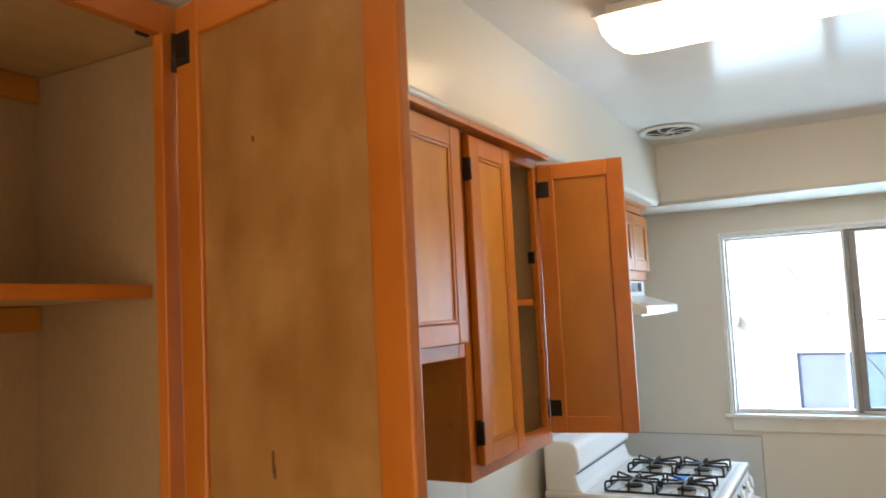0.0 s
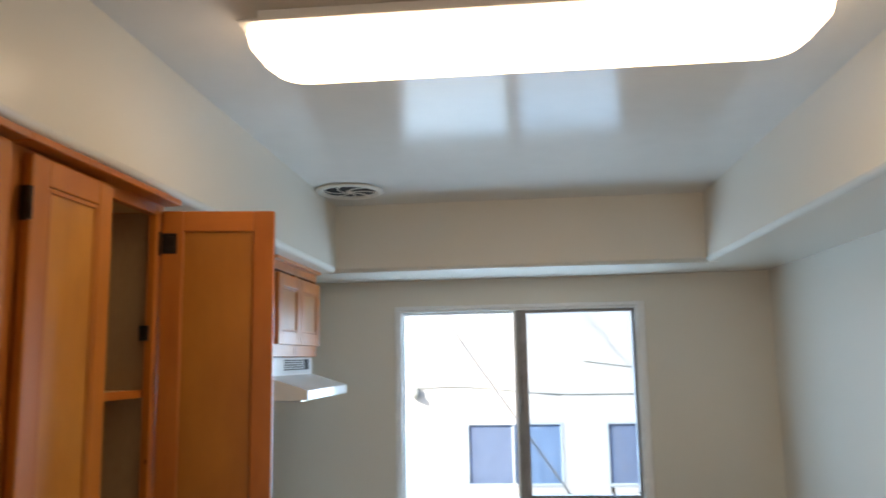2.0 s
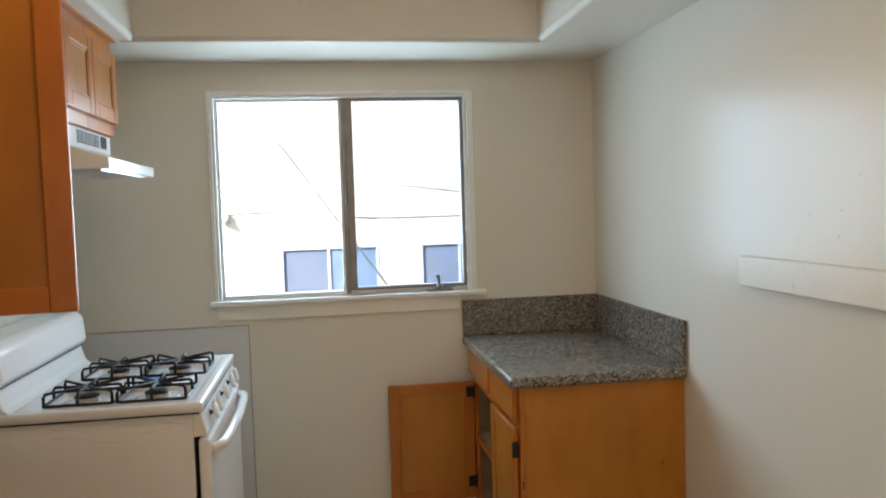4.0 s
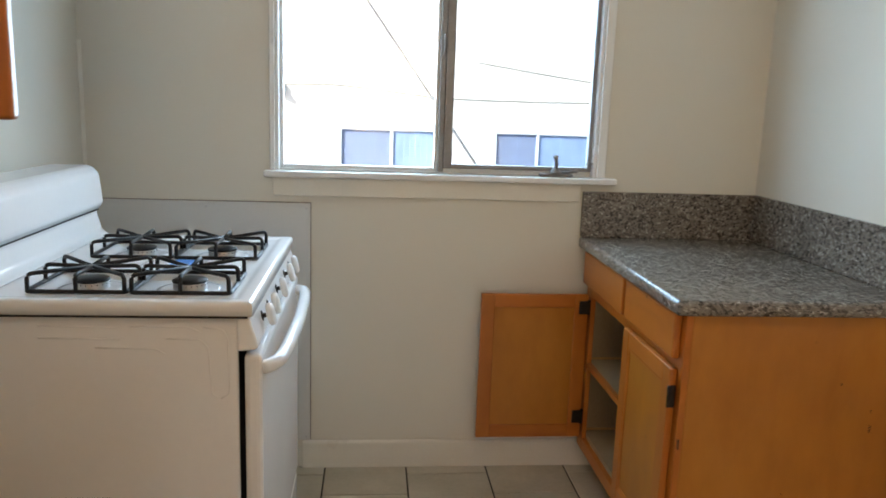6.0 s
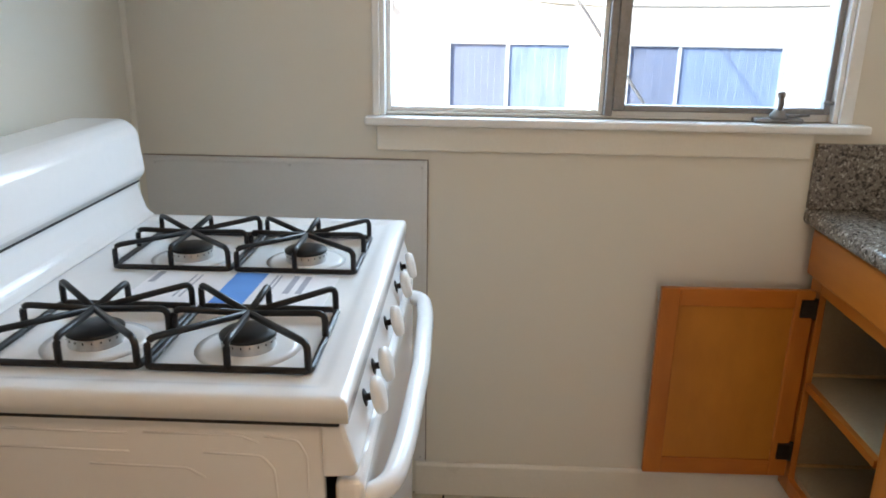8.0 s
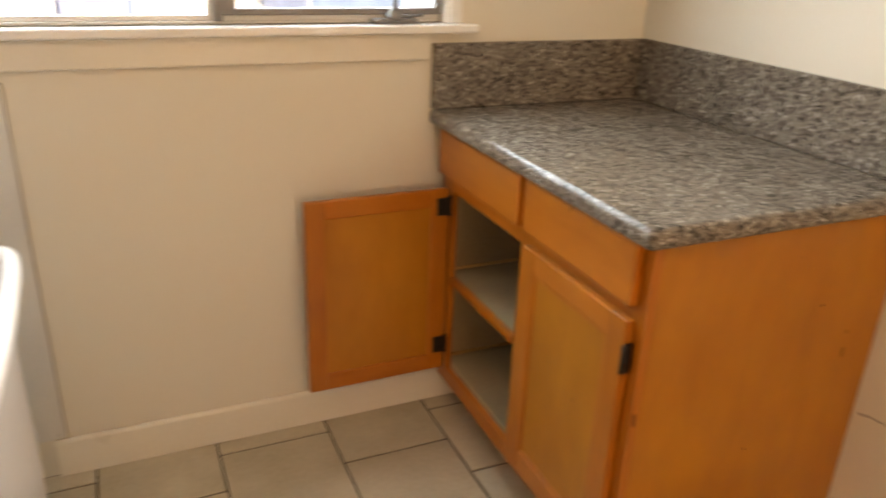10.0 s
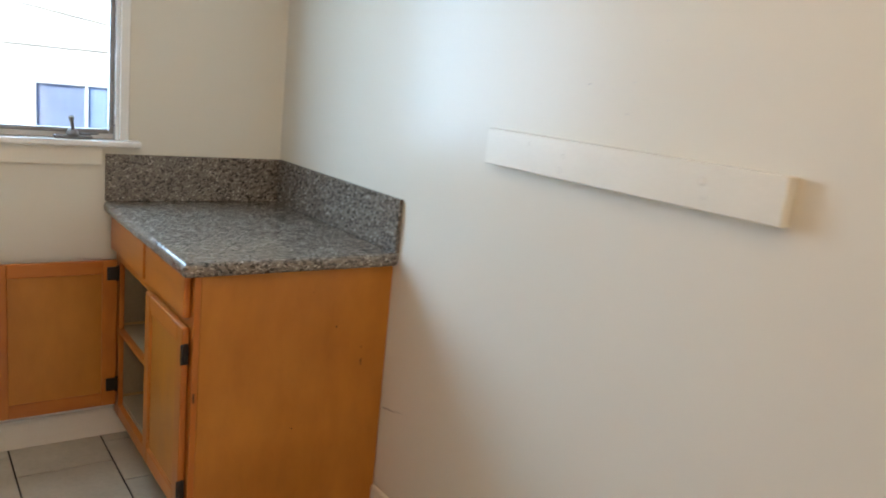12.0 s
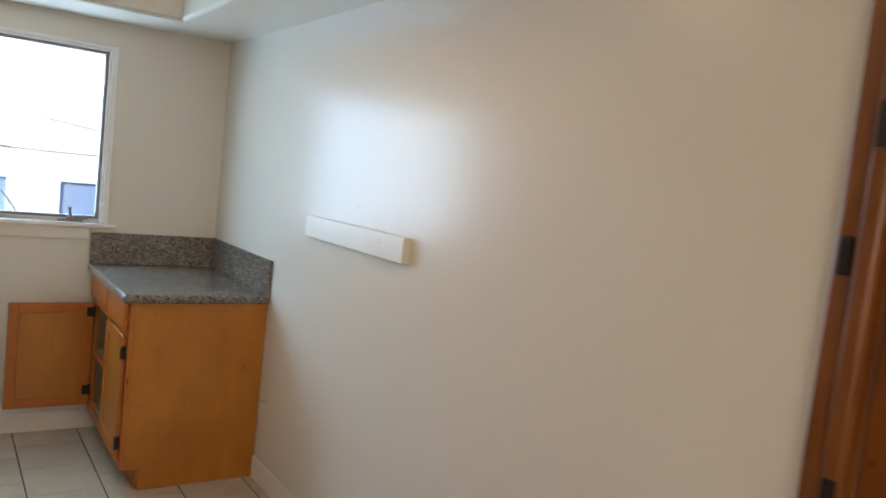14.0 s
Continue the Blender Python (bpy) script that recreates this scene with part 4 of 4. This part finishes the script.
box(bm, (SX0 + 0.02, SY0 + 0.001, 0.9165), (-0.144, SY1 - 0.009, 0.9215))
part("cooktop_seam", bm, DARK, st, "dark gap under the cooktop")
# sloping control panel
bm = fresh()
extrude(bm, [(SXF, 0.9185), (-0.14, 0.9185), (-0.122, 0.856), (-0.13, 0.847), (SXF, 0.845)], SY0 + 0.004, SY1 - 0.004, "y", 0.005, 3)
cp = part("control_panel", bm, ENAMEL, st)
for y in (3.392, 3.483, 3.64, 3.81, 3.92):
    m = Matrix.Translation((-0.1315, y, 0.888)) @ pose(0, 0, 0, 0, 76, 0)
    bm = fresh()
    lathe(bm, [(0.012, -0.002), (0.012, 0.001), (0.005, 0.0015), (0.005, 0.016)], m, 16)
    kb = part("knob_skirt", bm, DARK, cp, "dark knob shaft")
    bm = fresh()
    lathe(bm, [(0.021, 0.013), (0.0255, 0.015), (0.0258, 0.022), (0.023, 0.026), (0.012, 0.0275)], m @ Matrix.Diagonal((1, 0.9, 1, 1)), 28)
    part("knob", bm, KNOB, kb, "white plastic control knob")
bm = fresh()
box(bm, (SXF + 0.012, SY0 + 0.01, 0.2), (-0.117, SY1 - 0.01, 0.838), 0.012, seg=3)
od = part("oven_door", bm, ENAMEL, st, "white oven door")
bm = fresh()
tube(bm, rounded([(-0.12, SY0 + 0.03, 0.802), (-0.09, SY0 + 0.045, 0.805), (-0.079, SY0 + 0.15, 0.808), (-0.073, 3.64, 0.81), (-0.079, SY1 - 0.19, 0.808), (-0.09, SY1 - 0.085, 0.805), (-0.12, SY1 - 0.07, 0.802)], 0.035, 6), 0.0155, 12)
part("handle", bm, ENAMEL, od, "white bowed door handle")
bm = fresh()
box(bm, (SXF + 0.012, SY0 + 0.01, 0.045), (-0.12, SY1 - 0.01, 0.19), 0.01, seg=3)
part("drawer", bm, ENAMEL, st)
for x in (SX0 + 0.06, SXF - 0.06):
    for y in (SY0 + 0.06, SY1 - 0.06):
        bm = fresh()
        lathe(bm, [(0.018, 0), (0.018, 0.02), (0.01, 0.031)], Matrix.Translation((x, y, 0)), 12)
        part("foot", bm, DARK, st)


def burner(x, y, r):
    bm = fresh()
    lathe(bm, [(0.072, 0), (0.06, 0.0022), (0.048, 0.0018)], Matrix.Translation((x, y, TR)), 28)
    part("burner_bowl", bm, ENAMEL, st)
    bm = fresh()
    lathe(bm, [(r * 1.04, 0), (r, 0.003), (r, 0.015), (r * 0.93, 0.0178)], Matrix.Translation((x, y, TR)), 28)
    head = part("burner_head", bm, ALU, st, "aluminium burner head")
    bm = fresh()
    for k in range(20):
        a = 2 * math.pi * k / 20
        box(bm, (r - 0.004, -0.0008, 0.0115), (r + 0.0005, 0.0008, 0.0145), 0.0, Matrix.Translation((x, y, TR)) @ pose(0, 0, 0, 0, 0, math.degrees(a)))
    part("burner_port", bm, DARK, head)
    bm = fresh()
    lathe(bm, [(r * 0.96, 0.0175), (r * 1.05, 0.0185), (r * 1.06, 0.0215), (r * 0.98, 0.0235), (r * 0.6, 0.026), (0.004, 0.027)], Matrix.Translation((x, y, TR)), 28)
    part("burner_cap", bm, IRON, head, "black burner cap")


def grate(x, y, wx, wy):
    gz, hx, hy, r = CT + 0.0022, wx / 2, wy / 2, 0.0048
    bm = fresh()
    rim = rounded([(x - hx, y, gz), (x - hx, y - hy, gz), (x + hx, y - hy, gz), (x + hx, y + hy, gz), (x - hx, y + hy, gz), (x - hx, y, gz)], 0.012)
    tube(bm, rim[:-1], r, 8, closed=True)
    g = part("grate", bm, IRON, st, "black wire pan grate")
    for sx, sy in ((-0.97, -0.97), (-1, 0), (-0.97, 0.97), (0, 1), (0.97, 0.97), (1, 0), (0.97, -0.97), (0, -1)):
        bm = fresh()
        a = Vector((x + sx * hx, y + sy * hy, gz))
        top, mid = Vector((a.x, a.y, gz + 0.036)), Vector((x, y, gz + 0.033))
        tube(bm, rounded([a, top, mid], 0.012), r, 8)
        part("grate_arm", bm, IRON, g)


for x, wx in ((-0.503, 0.2), (-0.292, 0.205)):
    for y, wy in ((3.436, 0.2), (3.806, 0.208)):
        grate(x, y, wx, wy)
        burner(x - 0.003, y, 0.0365)

# instruction sheet lying between the burners
pz = CT - 0.0025
sheet = thing("instruction_sheet", (-0.38, 3.64, pz), "printed paper sheet with a blue band on the cooktop", "paper")
SHEET = pose(-0.375, 3.628, 0, 0, 0, -2) @ Matrix.Translation((0.4, -3.73, 0))
bm = fresh()
box(bm, (-0.552, 3.658, pz), (-0.24, 3.80, pz + 0.0008), 0.0, SHEET)
part("page", bm, PAPER, sheet)
bm = fresh()
box(bm, (-0.415, 3.66, pz + 0.001), (-0.362, 3.798, pz + 0.0014), 0.0, SHEET)
part("blue_band", bm, BLUE, sheet, "blue printed band")
for i, (x, y0, y1) in enumerate(((-0.315, 3.71, 3.79), (-0.295, 3.71, 3.79), (-0.345, 3.67, 3.79), (-0.338, 3.67, 3.79), (-0.545, 3.74, 3.79), (-0.47, 3.68, 3.78), (-0.48, 3.68, 3.78))):
    bm = fresh()
    w = 0.010 if i in (0, 1, 4) else 0.003
    box(bm, (x, y0, pz + 0.001), (x + w, y1, pz + 0.0014), 0.0, SHEET)
    part("print_bar", bm, GREY, sheet)

for o in (st, sheet):      # the stove stands close to the wall
    o.location.x -= 0.011

# ---- door in the east wall ----
d1 = thing("door_1", (E_, 0.33, 0), "brown stained wooden door in a stained casing", "door", kind="structure")
bm = fresh()
for a, b in (((E_ - 0.02, DY1 + 0.026, 0), (E_ - 0.0, DY1 + 0.068, DZ + 0.09)), ((E_ - 0.02, DY0 - 0.1, 0), (E_ - 0.0, DY0 + 0.012, DZ + 0.09)), ((E_ - 0.02, DY0 + 0.012, DZ - 0.012), (E_, DY1 + 0.0255, DZ + 0.09))):
    box(bm, a, b, 0.004)
part("casing", bm, DOORWOOD, d1, "stained wooden casing")
bm = fresh()
box(bm, (E_ - 0.034, DY1 - 0.01, 0), (E_ + 0.0, DY1 + 0.0255, DZ - 0.013), 0.008, seg=3)
part("stop_bead", bm, DOORWOOD, d1, "rounded stop bead")
bm = fresh()
for a, b in (((E_ + 0.0005, DY1 - 0.016, 0), (E_ + T, DY1, DZ)), ((E_ + 0.0005, DY0, 0), (E_ + T, DY0 + 0.016, DZ)), ((E_ + 0.0005, DY0 + 0.016, DZ - 0.016), (E_ + T, DY1 - 0.016, DZ))):
    box(bm, a, b)
part("jamb", bm, DOORWOOD, d1)
bm = fresh()
box(bm, (E_ + 0.012, DY0 + 0.02, 0.01), (E_ + 0.05, DY1 - 0.02, DZ - 0.02), 0.003)
leaf = part("door_leaf", bm, DOORWOOD, d1)
for z0, z1 in ((0.15, 0.9), (1.05, 1.9)):
    for y0, y1 in ((0.042, 0.282), (0.362, 0.602)):
        bm = fresh()
        box(bm, (E_ + 0.007, y0, z0), (E_ + 0.0115, y1, z1), 0.004)
        part("door_panel", bm, DOORWOOD, leaf)
bm = fresh()
for z in (0.3, 1.05, 1.71):
    box(bm, (E_ - 0.04, DY1 - 0.008, z - 0.04), (E_ - 0.0335, DY1 + 0.018, z + 0.04), 0.002)
part("hinge", bm, BRONZE, leaf, "dark bronze hinge")
bm = fresh()
lathe(bm, [(0.012, 0), (0.01, 0.03), (0.026, 0.045), (0.026, 0.06), (0.015, 0.068)], Matrix.Translation((E_ + 0.012, 0.012, 0.98)) @ pose(0, 0, 0, 0, -90), 20)
part("door_knob", bm, BRONZE, leaf, "dark bronze knob")
bm = fresh()
box(bm, (E_ - 0.03, DY1 + 0.034, 1.445), (E_ - 0.019, DY1 + 0.057, 1.515), 0.004)
part("latch", bm, BRONZE, d1, "dark metal latch on the casing")

# ---- outside ----
bm = fresh()
g = [bm.verts.new(p) for p in ((-2000, -2000, -1.1), (2000, -2000, -1.1), (2000, 2000, -1.1), (-2000, 2000, -1.1))]
bm.faces.new(g)
setting("ground", bm, CONCRETE, "grey concrete ground between the buildings", "ground")
bm = fresh()
box(bm, (W - T, S - T, -1.1), (E_ + T, N + T, -0.06))
setting("foundation", bm, STUCCO, "painted stucco base under the room", "foundation")

NY = 8.6
nb = thing("neighbour_building", (1.0, NY, -1.1), "cream stucco apartment house close outside the window", "building")
bm = fresh()
X0, X1, Z1 = -9.0, 11.0, 2.75
z0, z1 = 0.52, 1.15
box(bm, (X0, NY, -1.1), (X1, NY + 0.2, z0))
box(bm, (X0, NY, z1), (X1, NY + 0.2, Z1))
edges = [X0, -0.213, 0.765, 1.185, 2.40, X1]
for a, b in zip(edges[::2], edges[1::2]):
    box(bm, (a, NY, z0), (b, NY + 0.2, z1))
box(bm, (X0, NY + 0.2, -1.1), (X0 + 0.2, NY + 8, Z1)), box(bm, (X1 - 0.2, NY + 0.2, -1.1), (X1, NY + 8, Z1)), box(bm, (X0 + 0.2, NY + 7.8, -1.1), (X1 - 0.2, NY + 8, Z1))
part("wall", bm, STUCCO, nb, "bright cream stucco wall")
bm = fresh()
box(bm, (X0 - 0.15, NY - 0.15, Z1 + 0.001), (X1 + 0.15, NY + 8.15, Z1 + 0.12), 0.02)
part("roof", bm, ROOFING, nb)
for (a, b), mid in (((-0.213, 0.765), 0.262), ((1.185, 2.40), 1.592)):
    bm = fresh()
    y0, y1, w = NY - 0.006, NY + 0.035, 0.028
    box(bm, (a, y0, z0), (a + w, y1, z1), 0.004), box(bm, (b - w, y0, z0), (b, y1, z1), 0.004)
    box(bm, (a + w, y0, z0), (b - w, y1, z0 + w), 0.004), box(bm, (a + w, y0, z1 - w), (b - w, y1, z1), 0.004)
    box(bm, (mid - 0.014, y0 + 0.004, z0 + w), (mid + 0.014, y1, z1 - w), 0.004)
    fr = part("window", bm, FARFRAME, nb, "white framed sliding window with blinds")
    for p, q in ((a + w, mid - 0.014), (mid + 0.014, b - w)):
        bm = fresh()
        box(bm, (p, NY + 0.002, z0 + w), (q, NY + 0.005, z1 - w))
        part("pane", bm, FARGLASS, fr, "bluish reflecting pane").visible_shadow = False
    bm = fresh()
    box(bm, (a, NY + 0.16, z0), (b, NY + 0.2, z1))
    part("dark_room", bm, BLIND, fr, "drawn blind")
    n = 18
    for k in range(n):
        x = a + 0.02 + (b - a - 0.04) * (k + 0.5) / n
        bm = fresh()
        right = x > mid
        box(bm, (-0.036, -0.002, z0 + 0.02), (0.036, 0.002, z1 - 0.02), 0.001, Matrix.Translation((x, NY + 0.018, 0)) @ pose(0, 0, 0, 0, 0, 12 if right else 8))
        part("blind_slat", bm, CURTAIN if right else BLIND, fr)
bm = fresh()
box(bm, (-0.745, NY - 0.05, 1.40), (-0.685, NY, 1.51), 0.008)
box(bm, (-0.735, NY - 0.09, 1.425), (-0.695, NY - 0.05, 1.465), 0.006)
part("junction_box", bm, CABLE, nb, "small grey junction box")
for pts in ([(-0.69, 1.50), (-0.3, 1.515), (0.1, 1.482), (0.75, 1.415)], [(0.45, 1.445), (0.9, 1.418), (1.55, 1.42), (2.35, 1.432), (4.0, 1.5)], [(1.0, 1.75), (1.6, 1.665), (2.35, 1.575), (4.2, 1.5)]):
    bm = fresh()
    tube(bm, rounded([(x, NY - 0.006, z) for x, z in pts], 0.12), 0.0045, 6)
    part("wall_cable", bm, CABLE, nb, "thin cable along the wall")
bm = fresh()
a, b = Vector((2.0, 4.60, -0.95)), Vector((-2.4, 6.13, 5.3))
tube(bm, [a.lerp(b, k / 12) for k in range(13)], 0.006, 6)
tube(bm, [(2.0, 4.6, -1.12), (2.0, 4.6, -0.9)], 0.014, 6)
solid("guy_wire", bm, STEEL, (2.0, 4.6, -1.1), "taut slanting steel guy wire outside the window", "wire")

# ---- floor and its tiles ----
bm = fresh()
box(bm, (W - T, S - T, -0.06), (E_ + T, N + T, -0.004))
floor = setting("floor", bm, GROUT, "beige ceramic tile floor with dark grout, laid in staggered rows", "floor")
PITCH, GAP, THK = 0.3055, 0.006, 0.008
XS = 0.24     # a joint that runs towards the window
tiles = {}


def tile_mesh(w, d):
    key = (round(w, 3), round(d, 3))
    if key not in tiles:
        bm = fresh()
        box(bm, (-w / 2, -d / 2, -THK), (w / 2, d / 2, 0), 0.0018, seg=1)
        bmesh.ops.recalc_face_normals(bm, faces=bm.faces)
        me = bpy.data.meshes.new("tile")
        bm.to_mesh(me)
        bm.free()
        me.materials.append(TILE)
        tiles[key] = me
    return tiles[key]


col0 = int(math.floor((W - XS) / PITCH))
for c in range(col0, 6):
    x0, x1 = XS + c * PITCH + GAP / 2, XS + (c + 1) * PITCH - GAP / 2
    x0, x1 = max(x0, W), min(x1, E_)
    if x1 - x0 < 0.02:
        continue
    y = N - 0.012 - (0.053 if c % 2 == 0 else 0.203)
    spans = [(y + GAP / 2, N)]
    while y > S:
        spans.append((max(y - PITCH + GAP / 2, S), y - GAP / 2))
        y -= PITCH
    for a, b in spans:
        if b - a < 0.015:
            continue
        t = new("tile", tile_mesh(x1 - x0, b - a))
        t.location = ((x0 + x1) / 2, (a + b) / 2, 0.0)
        t.parent = floor
